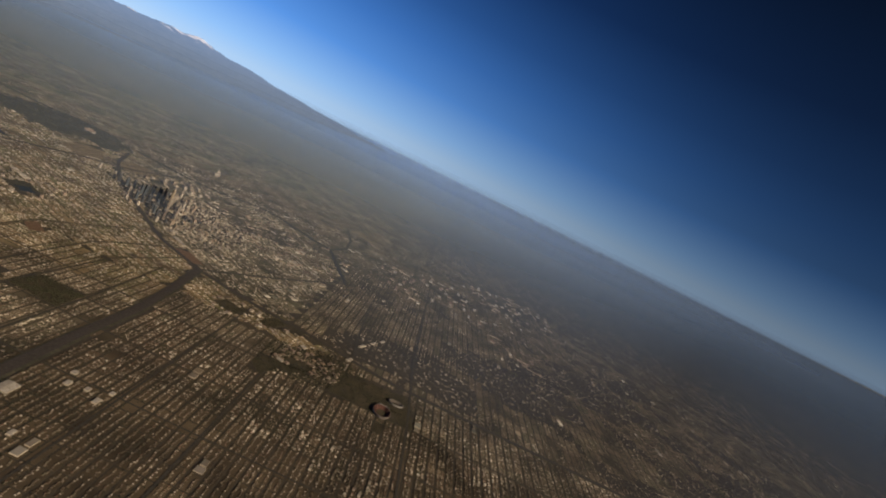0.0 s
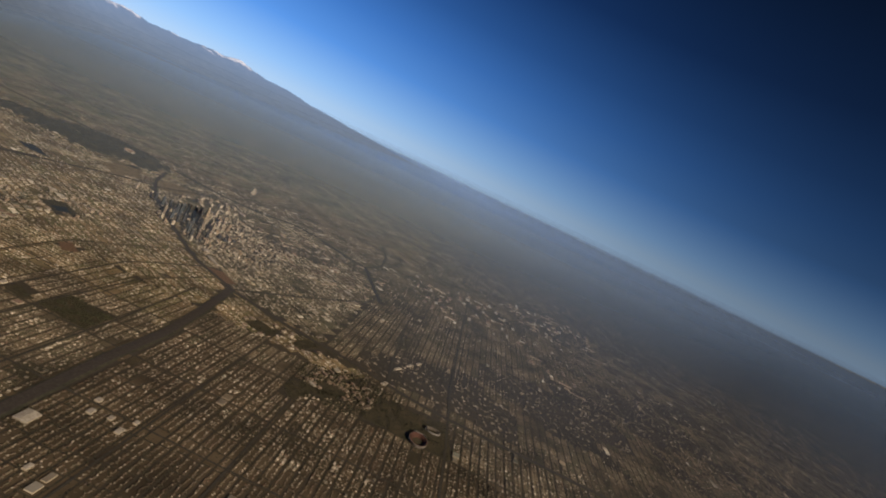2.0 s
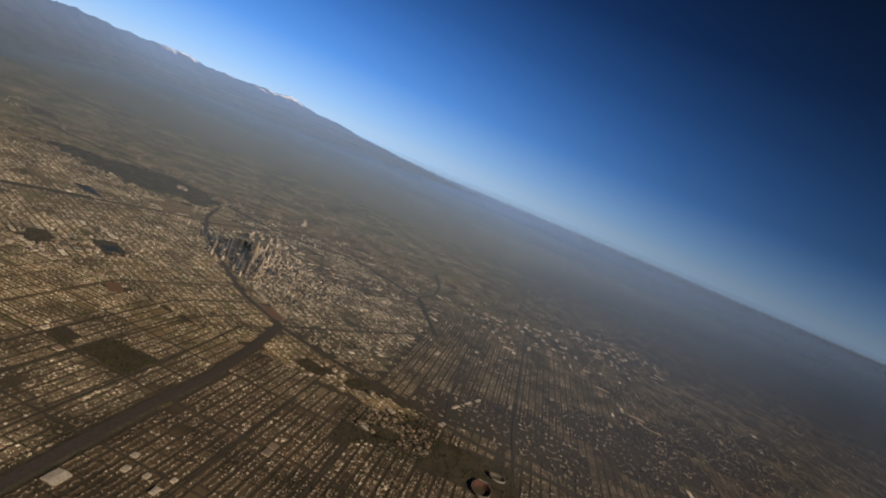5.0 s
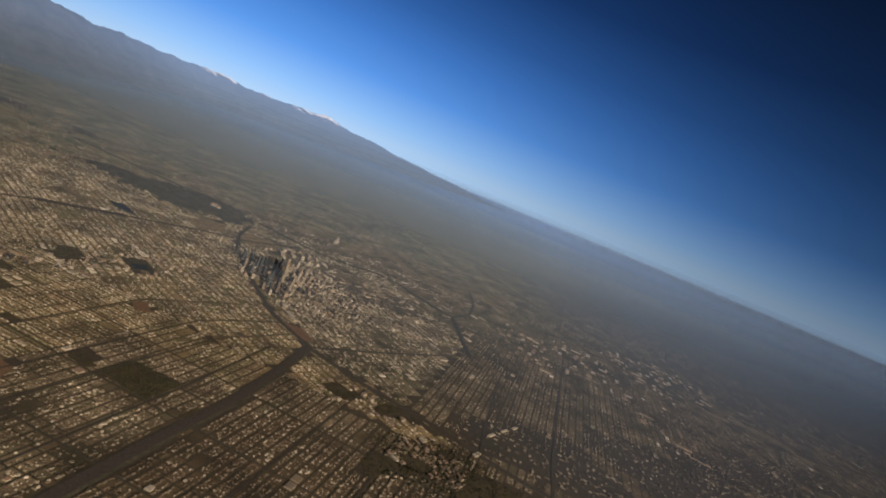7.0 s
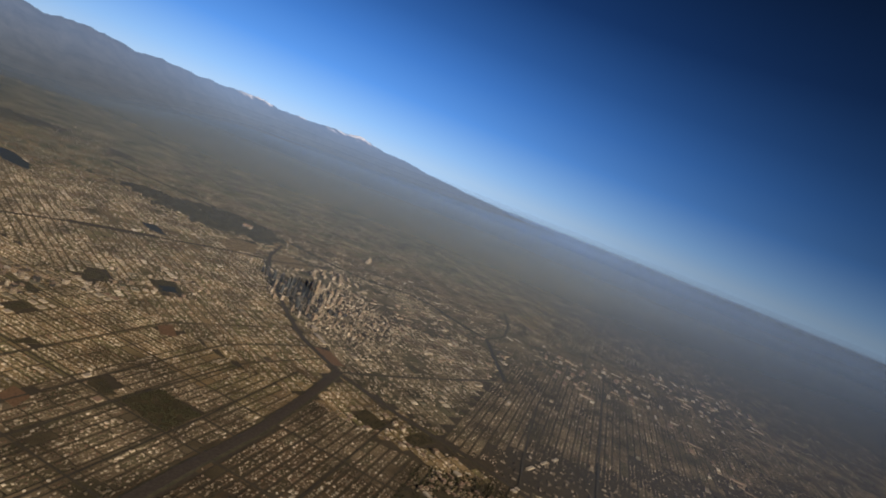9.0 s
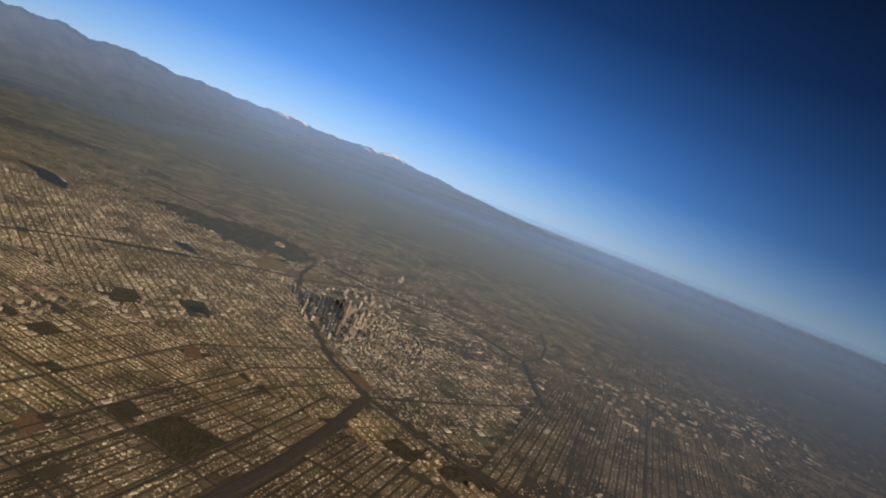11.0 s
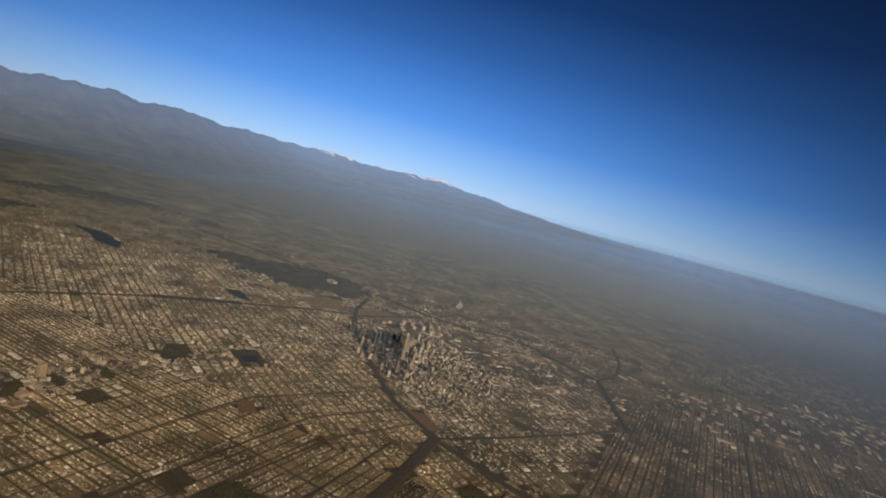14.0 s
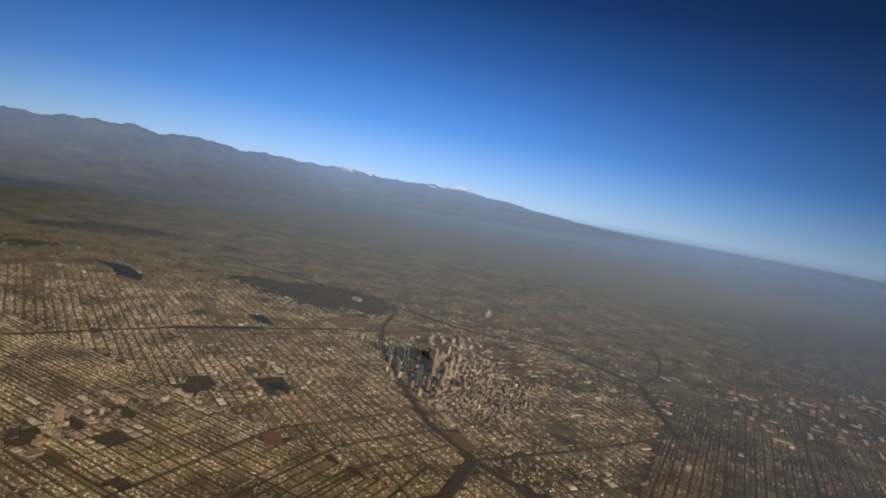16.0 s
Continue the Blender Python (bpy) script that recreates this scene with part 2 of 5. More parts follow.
def boxes(x, y, z, w, d, h, deg):
    """Open-bottomed boxes: vertices (n*8, 3), wall quads, roof quads. w along the turned x."""
    n = len(x)
    cu = w[:, None] * CORNER[None, :, 0]
    cv = d[:, None] * CORNER[None, :, 1]
    c, s = np.cos(np.radians(deg)), np.sin(np.radians(deg))
    c, s = np.broadcast_to(c, n)[:, None], np.broadcast_to(s, n)[:, None]
    px, py = x[:, None] + cu * c - cv * s, y[:, None] + cu * s + cv * c
    v = np.zeros((n, 8, 3))
    v[:, :4, 0] = v[:, 4:, 0] = px
    v[:, :4, 1] = v[:, 4:, 1] = py
    v[:, :4, 2], v[:, 4:, 2] = z[:, None] - 0.15, (z + h)[:, None]
    base = (np.arange(n) * 8)[:, None, None]
    return v.reshape(-1, 3), (base + BOX).reshape(-1, 4), (np.arange(n) * 8)[:, None] + np.array([4, 5, 6, 7])


def gables(x, y, z, w, d, h, rise, deg):
    """Houses with a ridge along w: vertices, wall quads, gable triangles, roof quads."""
    v, walls, roof = boxes(x, y, z, w, d, h, deg)
    n = len(x)
    v = v.reshape(n, 8, 3)
    ends = np.stack([(v[:, 4] + v[:, 7]) / 2, (v[:, 5] + v[:, 6]) / 2], 1)
    ends[:, :, 2] += rise[:, None]
    v = np.concatenate([v, ends], 1)
    base = (np.arange(n) * 10)[:, None]
    walls = (base[:, :, None] + BOX).reshape(-1, 4)
    tri = np.concatenate([base + np.array([7, 4, 8]), base + np.array([5, 6, 9])])
    roofs = np.concatenate([base + np.array([4, 5, 9, 8]), base + np.array([6, 7, 8, 9])])
    return v.reshape(-1, 3), walls, tri, roofs


# ---- the lie of the land (kilometres) ----
HILLS = [  # centre x, y, half length, half width, turn, height
    (1.70, 3.45, 1.15, 0.50, 100, 0.075), (2.5, 2.75, 0.75, 0.5, 60, 0.07), (2.55, 3.75, 0.85, 0.42, 125, 0.055), (1.75, 4.75, 0.6, 0.35, 115, 0.05), (5.2, 5.6, 1.3, 0.6, 110, 0.07),
    (2.4, 10.0, 1.3, 0.5, 150, 0.12), (9.5, 1.0, 2.6, 0.9, 20, 0.09), (6.2, 9.0, 1.6, 0.6, 140, 0.09), 
    (10.5, 6.5, 2.5, 0.8, 10, 0.10), (7.5, 15.5, 5.0, 1.6, 140, 0.07), (-0.45, 8.4, 0.6, 0.3, 0, 0.05), (7.1, -3.8, 0.9, 0.45, 150, 0.035), (12.0, -3.0, 2.6, 0.9, 20, 0.05), (4.9, 7.9, 1.5, 0.45, 20, 0.06),
    (-10.5, -4.8, 1.6, 0.9, 150, 0.09)]


def height(x, y):
    """The ground's height over the plain, in kilometres."""
    x, y = np.asarray(x, float), np.asarray(y, float)
    z = np.zeros(np.broadcast(x, y).shape)
    for cx, cy, la, lb, deg, top in HILLS:
        u, v = turned(x - cx, y - cy, -deg)
        r = (u / la) ** 2 + (v / lb) ** 2
        rough = 1 + 0.5 * np.sin(7.3 * x + 3.1 * y) * np.sin(5.7 * y - 2.2 * x) + 0.45 * np.sin(17 * x - 9 * y) * np.sin(13 * y + 6 * x)
        z += top * rough * np.clip(np.exp(-r * 1.3) - 0.06, 0, None)
    return z


ROADS = {  # centre line and half width in kilometres
    "freeway_west": ([(-12, -1.9), (-8, -1.72), (-5.36, -1.65), (-4.4, -1.62), (-3.6, -1.63), (-2.75, -1.55), (-2.2, -1.48), (-1.83, -1.43)], 0.066),
    "freeway_downtown": ([(-1.83, -1.43), (-1.6, -1.03), (-1.40, -0.69), (-1.13, -0.42), (-0.78, -0.07), (-0.41, 0.26), (0.55, 1.13), (1.44, 1.67), (2.3, 2.0)], 0.037),
    "freeway_south": ([(-1.87, -1.50), (-2.11, -2.29), (-2.23, -3.14), (-2.42, -3.77), (-2.5, -4.2), (-2.52, -6), (-2.52, -14)], 0.042),
    "freeway_east": ([(-1.80, -1.46), (-1.37, -1.75), (-1.01, -1.98), (-0.38, -2.35), (0.54, -2.85)], 0.019),
    "freeway_north": ([(-6, 4.6), (-3.16, 3.49), (-2.37, 3.26), (-1.44, 2.97), (-0.81, 2.64), (-0.13, 2.25), (0.66, 1.83), (1.2, 1.35), (2.4, 0.95)], 0.0305),
    "boulevard_olympic": ([(-6.3, 0.10), (-3.94, 0.11), (-2.71, 0.13), (-1.6, -0.35)], 0.0095),
    "boulevard_pico": ([(-6.3, -0.42), (-3.93, -0.44), (-2.51, -0.46), (-1.5, -0.9)], 0.0095),
    "boulevard_venice": ([(-6.3, -0.76), (-3.86, -0.78), (-2.71, -0.82), (-1.7, -1.15)], 0.009),
    "boulevard_adams": ([(-6.6, -2.35), (-2.2, -2.30)], 0.009),
    "boulevard_jefferson": ([(-6.6, -2.98), (-3.7, -2.95)], 0.009),
    "avenue_south": ([(-6.0, -4.5), (-3.3, -4.44), (-1.67, -4.35), (4.0, -4.3)], 0.012),
    "avenue_short": ([(-2.43, -3.64), (-1.5, -3.55), (0.5, -3.45)], 0.011),
    "boulevard_washington": ([(-8, -1.30), (-4.25, -1.27), (-3.8, -1.27), (-2.3, -1.2)], 0.0095),
    "avenue_short_west": ([(-3.86, -1.26), (-3.86, -1.62)], 0.012),
    "avenue_normandie": ([(-4.25, 4), (-4.25, -12)], 0.010),
    "avenue_vermont": ([(-3.42, 4), (-3.42, -12)], 0.010),
    "avenue_western": ([(-5.05, 4), (-5.05, -12)], 0.010),
}
CHANNELS = {
    "river_channel": ([(2.9, 7), (3.0, 3.2), (2.68, 0.88), (2.80, 0.20), (3.20, -0.35), (3.12, -0.95), (2.66, -1.73), (2.52, -2.20), (1.38, -2.62), (0.62, -2.92)], 0.038),
    "railway_corridor": ([(2.52, -2.20), (3.25, -2.38), (4.3, -2.28), (5.5, -1.95)], 0.03),
}
PARKS = {  # outline in kilometres
    "cemetery_park": [(-4.20, -0.74), (-3.80, -0.80), (-3.83, -1.25), (-4.23, -1.245)],
    "city_park": [(-1.95, 1.12), (-1.66, 0.98), (-1.92, 0.66), (-2.17, 0.80)],
    "small_park": [(-2.55, 1.47), (-2.32, 1.38), (-2.50, 1.14), (-2.67, 1.28)],
    "exposition_park": [(-3.40, -3.82), (-2.78, -3.92), (-2.62, -4.42), (-3.44, -4.50)],
    "campus_green": [(-3.74, -2.95), (-3.52, -2.80), (-3.30, -2.85), (-3.22, -3.24), (-3.33, -3.30), (-3.42, -3.04)],
    "school_field": [(-4.20, -0.46), (-4.06, -0.47), (-4.14, -0.70), (-4.25, -0.68)],
    "dark_field": [(-4.24, 0.29), (-4.08, 0.22), (-4.09, 0.15), (-4.25, 0.21)],
    "campus_lawn": [(-3.30, -3.10), (-3.12, -3.02), (-3.02, -3.22), (-3.2, -3.34)],
    "museum_gardens": [(-3.42, -3.56), (-2.86, -3.70), (-2.78, -3.90), (-3.40, -3.80)],
    "grove_a": [(-4.32, 1.26), (-4.17, 1.23), (-4.0, 1.34), (-4.06, 1.17), (-4.33, 1.07)],
    "grove_b": [(-3.82, 1.22), (-3.74, 1.23), (-3.82, 1.06), (-3.90, 1.07)],
    "grove_c": [(-3.89, 0.84), (-3.68, 0.89), (-3.67, 0.77), (-3.92, 0.71)],
    # dark shadow beside a tower, built as a patch of lawn and trees
    "tower_shadow_grove": [(-3.40, 1.24), (-3.30, 1.28), (-3.43, 1.0), (-3.53, 1.03)],
    "works_green": [(-2.51, -2.5), (-2.2, -2.60), (-2.3, -2.77), (-2.62, -2.64)],
    "corner_green": [(-2.62, -2.0), (-2.35, -2.0), (-2.4, -2.3), (-2.65, -2.25)],
}
FIELDS = {"convention_lot": [(-1.52, -0.86), (-1.40, -1.10), (-1.62, -1.40), (-1.74, -1.28)],
          "dry_slope_west": [(0.84, 2.32), (1.45, 2.42), (1.69, 2.09), (1.08, 1.73), (0.58, 1.91)],
          "dry_slope_east": [(1.31, 1.69), (1.82, 1.66), (1.92, 1.11), (1.43, 0.95), (1.04, 1.29)],
          "red_school_lot": [(-4.8, -0.36), (-4.64, -0.3), (-4.64, -0.47), (-4.81, -0.53)],
          "red_earth_field": [(-2.87, 0.11), (-2.71, 0.07), (-2.88, -0.14), (-3.01, -0.05)]}
LAKES = {"lake_west": ([(-0.02, 6.88), (0.26, 6.4), (0.08, 5.7), (-0.27, 5.28), (-0.33, 5.75), (-0.1, 6.3)], 0.0),
         "lake_echo": ([(-0.13, 3.05), (0.06, 2.92), (-0.19, 2.45), (-0.25, 2.64)], 0.0),
         "lake_park": ([(-1.98, 0.93), (-1.82, 0.83), (-1.94, 0.70), (-2.10, 0.80)], 0.0)}


def wavy(poly, rough, seed):
    """An outline with more corners that wander a little."""
    g = np.random.default_rng(seed)
    out = []
    for (ax, ay), (bx, by) in zip(poly, poly[1:] + poly[:1]):
        m = max(3, int(math.hypot(bx - ax, by - ay) / 0.05))
        for i in range(m):
            f = i / m
            out.append((ax + (bx - ax) * f + g.normal(0, rough), ay + (by - ay) * f + g.normal(0, rough)))
    return out


FIELDS = {k: wavy(p, 0.02, i + 80) if k.startswith("dry") else p for i, (k, p) in enumerate(FIELDS.items())}
PARKS = {k: wavy(p, 0.009, i) for i, (k, p) in enumerate(PARKS.items())}
LAKES = {k: (wavy(p, 0.012, i + 50), z) for i, (k, (p, z)) in enumerate(LAKES.items())}


def to_line(x, y, pts):
    best = np.full(np.shape(x), 1e9)
    for (ax, ay), (bx, by) in zip(pts, pts[1:]):
        t = np.clip(((x - ax) * (bx - ax) + (y - ay) * (by - ay)) / ((bx - ax) ** 2 + (by - ay) ** 2), 0, 1)
        best = np.minimum(best, np.hypot(x - ax - t * (bx - ax), y - ay - t * (by - ay)))
    return best


def inside(x, y, poly):
    odd = np.zeros(np.shape(x), bool)
    for (ax, ay), (bx, by) in zip(poly, poly[1:] + poly[:1]):
        cross = (ay > y) != (by > y)
        odd ^= cross & (x < (bx - ax) * (y - ay) / ((by - ay) or 1e-9) + ax)
    return odd


def clear_ground(x, y, margin=0.008):
    ok = height(x, y) < 0.02
    for pts, half in list(ROADS.values()) + list(CHANNELS.values()):
        ok &= to_line(x, y, pts) > half + margin
    for poly in list(PARKS.values()) + list(FIELDS.values()) + [p for p, _ in LAKES.values()]:
        ok &= ~inside(x, y, poly)
    return ok

# ---- ground, far mountains, haze ----


def spread(lo, hi, fine_lo, fine_hi, step, grow):
    """Coordinates that are dense between fine_lo and fine_hi and widen towards lo and hi."""
    out = list(np.arange(fine_lo, fine_hi + 1e-6, step))
    for end, sign in ((lo, -1), (hi, 1)):
        p, s = (out[0] if sign < 0 else out[-1]), step
        while (p > lo if sign < 0 else p < hi):
            s *= grow
            p += sign * s
            out.append(max(lo, min(hi, p)))
        out.sort()
    return np.unique(np.round(out, 4))


gx, gy = spread(-99, 99, -12, 14, 0.13, 1.12), spread(-99, 99, -8, 14, 0.13, 1.12)
GX, GY = np.meshgrid(gx, gy)
GZ = height(GX, GY)
idx = np.arange(GX.size).reshape(GX.shape)
quads = np.stack([idx[:-1, :-1], idx[:-1, 1:], idx[1:, 1:], idx[1:, :-1]], -1).reshape(-1, 4)
hilly = ((GZ.ravel()[quads].max(1) > 0.012) & (GX.ravel()[quads].max(1) < 4.0)).astype(int)     # the nearer hills are wooded
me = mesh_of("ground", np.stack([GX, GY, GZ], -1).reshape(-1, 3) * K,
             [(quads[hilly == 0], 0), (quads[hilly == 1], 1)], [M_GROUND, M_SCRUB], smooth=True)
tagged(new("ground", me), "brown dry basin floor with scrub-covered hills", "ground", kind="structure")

# ranges along the horizon: bearing, distance of the crest, crest height (kilometres)
RANGE_AT = (-8.0, -3.5)
CRESTS = [(0, 28, 1.6), (14, 29, 1.7), (22, 31, 2.0), (27, 33, 2.35), (31, 33, 2.4), (35, 34, 2.62), (40, 35, 2.55), (44, 37, 2.6), (48, 42, 2.45), (52, 50, 2.4),
          (55, 58, 2.55), (58, 60, 2.2), (61, 62, 2.35), (64.3, 64, 2.62), (67, 64, 2.2), (70, 66, 1.8), (74, 68, 1.35), (78, 70, 0.95), (82, 72, 0.5), (86, 74, 0.15), (89, 75, -0.1), (115, 76, -0.1), (150, 76, -0.1)]
bear = np.arange(0, 150.01, 0.2)
crest_r = np.interp(bear, [c[0] for c in CRESTS], [c[1] for c in CRESTS])
crest_h = np.interp(bear, [c[0] for c in CRESTS], [c[2] for c in CRESTS])
steps = np.linspace(-1, 1, 41)
jag = np.array([noise.fractal(Vector((b * 0.55, 3.7, 1.1)), 0.75, 2.1, 6) for b in bear])
MV = np.zeros((len(steps), len(bear), 3))
for i, s in enumerate(steps):
    r = crest_r + s * 0.30 * crest_r
    slope = (1 - abs(s)) ** 1.7
    spur = np.array([noise.fractal(Vector((b * 0.5, s * 4.2, 7.7)), 0.8, 2.1, 5) for b in bear])
    z = crest_h * slope * (1 + 0.30 * spur * (1 - slope * 0.75)) + 0.032 * crest_h * jag * slope
    MV[i, :, 0] = RANGE_AT[0] + r * np.sin(np.radians(bear))
    MV[i, :, 1] = RANGE_AT[1] + r * np.cos(np.radians(bear))
    MV[i, :, 2] = np.maximum(z, -0.02) - (0.05 if abs(s) > 0.99 else 0)
mi = np.arange(MV.shape[0] * MV.shape[1]).reshape(MV.shape[:2])
mq = np.stack([mi[:-1, :-1], mi[1:, :-1], mi[1:, 1:], mi[:-1, 1:]], -1).reshape(-1, 4)

# bluish base tint: part of the distance haze is painted here
M_RANGE = material("mountain_slopes_with_haze_glow", [(0.022, 0.028, 0.038), (0.04, 0.047, 0.06), (0.06, 0.066, 0.08)], 0.02, rough=1.0, spec=0.0)
n, l = M_RANGE.node_tree.nodes, M_RANGE.node_tree.links
bsdf = n["Principled BSDF"]
geo = n.new("ShaderNodeNewGeometry")
sep = n.new("ShaderNodeSeparateXYZ")
l.new(geo.outputs["Position"], sep.inputs[0])
snow_noise = n.new("ShaderNodeTexNoise")
snow_noise.inputs["Scale"].default_value, snow_noise.inputs["Detail"].default_value = 0.02, 6
l.new(geo.outputs["Position"], snow_noise.inputs["Vector"])
line = n.new("ShaderNodeMath")
line.operation = "MULTIPLY_ADD"
line.inputs[1].default_value = 60.0
l.new(snow_noise.outputs["Fac"], line.inputs[0])
l.new(sep.outputs["Z"], line.inputs[2])
snow = n.new("ShaderNodeMapRange")
snow.inputs["From Min"].default_value, snow.inputs["From Max"].default_value = 143.0, 153.0
l.new(line.outputs[0], snow.inputs["Value"])
white = n.new("ShaderNodeMix")
white.data_type = "RGBA"
old = bsdf.inputs["Base Color"].links[0].from_socket
east = n.new("ShaderNodeMapRange")
east.inputs["From Min"].default_value, east.inputs["From Max"].default_value = 34 * K, 40 * K
l.new(sep.outputs["X"], east.inputs["Value"])
cover = n.new("ShaderNodeMath")
cover.operation = "MULTIPLY"
l.new(snow.outputs[0], cover.inputs[0])
l.new(east.outputs[0], cover.inputs[1])
l.new(cover.outputs[0], white.inputs[0])
l.new(old, white.inputs[6])
white.inputs[7].default_value = (0.75, 0.72, 0.72, 1)
l.new(white.outputs[2], bsdf.inputs["Base Color"])
# distance haze painted as a glow: greyer low down, bluer high up
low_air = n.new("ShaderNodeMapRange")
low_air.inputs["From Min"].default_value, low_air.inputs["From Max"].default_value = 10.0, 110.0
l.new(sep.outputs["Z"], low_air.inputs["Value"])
reach = n.new("ShaderNodeVectorMath")       # painted haze is thinner on the nearer western part, so browner and clearer
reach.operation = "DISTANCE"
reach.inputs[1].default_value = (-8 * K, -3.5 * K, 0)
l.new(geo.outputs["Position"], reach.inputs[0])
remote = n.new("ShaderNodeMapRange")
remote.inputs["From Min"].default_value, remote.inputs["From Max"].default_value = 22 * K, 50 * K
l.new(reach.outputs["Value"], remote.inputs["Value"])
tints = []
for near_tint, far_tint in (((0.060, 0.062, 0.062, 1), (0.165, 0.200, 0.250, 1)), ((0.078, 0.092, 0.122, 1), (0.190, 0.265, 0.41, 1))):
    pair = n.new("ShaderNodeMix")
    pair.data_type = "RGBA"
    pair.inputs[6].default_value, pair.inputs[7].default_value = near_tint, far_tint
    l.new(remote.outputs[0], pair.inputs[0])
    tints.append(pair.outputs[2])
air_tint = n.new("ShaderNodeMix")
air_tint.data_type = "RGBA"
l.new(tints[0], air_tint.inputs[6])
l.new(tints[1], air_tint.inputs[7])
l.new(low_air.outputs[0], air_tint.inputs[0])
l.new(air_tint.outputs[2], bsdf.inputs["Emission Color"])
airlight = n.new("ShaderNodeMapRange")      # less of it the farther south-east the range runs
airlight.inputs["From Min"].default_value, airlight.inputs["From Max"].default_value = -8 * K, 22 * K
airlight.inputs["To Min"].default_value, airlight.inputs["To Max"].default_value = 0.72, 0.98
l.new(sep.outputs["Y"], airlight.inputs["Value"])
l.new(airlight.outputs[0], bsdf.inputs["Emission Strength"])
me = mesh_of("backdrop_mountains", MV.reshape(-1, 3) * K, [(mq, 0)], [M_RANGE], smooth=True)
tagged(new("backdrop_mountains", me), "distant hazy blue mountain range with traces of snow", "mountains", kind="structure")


def haze(name, z, near, far, most, colour, seed, bend, rim=1.0, dim_from=0.64):
    """A sheet painted as haze over the far plain, denser away from the viewpoint."""
    m = bpy.data.materials.new(name)
    m.use_nodes = True
    n, l = m.node_tree.nodes, m.node_tree.links
    n.remove(n["Principled BSDF"])
    geo = n.new("ShaderNodeNewGeometry")
    off = n.new("ShaderNodeVectorMath")
    off.operation = "DISTANCE"
    off.inputs[1].default_value = (-8.0 * K, -3.5 * K, z)
    l.new(geo.outputs["Position"], off.inputs[0])
    tex = n.new("ShaderNodeTexNoise")
    tex.inputs["Scale"].default_value, tex.inputs["Detail"].default_value = 0.0035, 4
    tex.noise_dimensions = "4D"
    tex.inputs["W"].default_value = seed
    l.new(geo.outputs["Position"], tex.inputs["Vector"])
    wander = n.new("ShaderNodeMath")
    wander.operation = "MULTIPLY_ADD"
    wander.inputs[1].default_value, wander.inputs[2].default_value = near * K * 0.30, -near * K * 0.15
    l.new(tex.outputs["Fac"], wander.inputs[0])
    add = n.new("ShaderNodeMath")
    l.new(off.outputs["Value"], add.inputs[0])
    l.new(wander.outputs[0], add.inputs[1])
    away = n.new("ShaderNodeVectorMath")
    away.operation = "SUBTRACT"
    away.inputs[1].default_value = (-8.0 * K, -3.5 * K, z)
    l.new(geo.outputs["Position"], away.inputs[0])
    unit = n.new("ShaderNodeVectorMath")
    unit.operation = "NORMALIZE"
    l.new(away.outputs[0], unit.inputs[0])
    southeastward = n.new("ShaderNodeVectorMath")       # painted haze made denser and darker blue towards the south-east
    southeastward.operation = "DOT_PRODUCT"
    southeastward.inputs[1].default_value = (math.sin(radians(128)), math.cos(radians(128)), 0)
    l.new(unit.outputs[0], southeastward.inputs[0])
    southeast_share = n.new("ShaderNodeMapRange")
    southeast_share.inputs["From Min"].default_value, southeast_share.inputs["From Max"].default_value = 0.76, 1.0
    l.new(southeastward.outputs["Value"], southeast_share.inputs["Value"])
    denser = n.new("ShaderNodeMath")
    denser.operation = "MULTIPLY_ADD"
    denser.inputs[1].default_value = 0.30 * near * K
    l.new(southeast_share.outputs[0], denser.inputs[0])
    l.new(add.outputs[0], denser.inputs[2])
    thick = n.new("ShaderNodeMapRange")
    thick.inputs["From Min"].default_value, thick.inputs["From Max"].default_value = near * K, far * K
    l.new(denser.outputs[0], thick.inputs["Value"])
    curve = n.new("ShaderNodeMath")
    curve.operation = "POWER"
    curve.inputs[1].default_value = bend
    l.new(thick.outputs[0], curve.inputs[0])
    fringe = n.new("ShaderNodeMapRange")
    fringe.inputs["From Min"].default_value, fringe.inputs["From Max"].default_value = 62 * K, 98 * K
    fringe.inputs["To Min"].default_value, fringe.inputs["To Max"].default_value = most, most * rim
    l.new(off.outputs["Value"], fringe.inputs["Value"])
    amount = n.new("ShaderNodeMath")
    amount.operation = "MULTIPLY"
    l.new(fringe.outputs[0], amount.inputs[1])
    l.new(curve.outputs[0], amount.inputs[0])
    clear = n.new("ShaderNodeBsdfTransparent")
    smoke = n.new("ShaderNodeBsdfDiffuse")
    # lens-like dimming to both sides of bearing 75, put into the haze colour
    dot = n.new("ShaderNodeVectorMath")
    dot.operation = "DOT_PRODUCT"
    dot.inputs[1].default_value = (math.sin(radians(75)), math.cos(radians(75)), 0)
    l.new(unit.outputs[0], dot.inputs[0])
    edge_dim = n.new("ShaderNodeMapRange")
    edge_dim.inputs["From Min"].default_value, edge_dim.inputs["From Max"].default_value = dim_from, 0.97
    edge_dim.inputs["To Min"].default_value, edge_dim.inputs["To Max"].default_value = 0.26, 1.04
    l.new(dot.outputs["Value"], edge_dim.inputs["Value"])
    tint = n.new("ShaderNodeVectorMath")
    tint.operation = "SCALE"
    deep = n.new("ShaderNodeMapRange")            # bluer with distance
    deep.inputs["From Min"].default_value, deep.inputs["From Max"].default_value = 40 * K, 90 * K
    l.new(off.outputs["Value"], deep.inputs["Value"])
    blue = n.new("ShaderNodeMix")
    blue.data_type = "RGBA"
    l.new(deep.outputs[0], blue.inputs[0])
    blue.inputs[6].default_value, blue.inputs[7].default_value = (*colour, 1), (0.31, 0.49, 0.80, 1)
    southeast_blue = n.new("ShaderNodeMix")
    southeast_blue.data_type = "RGBA"
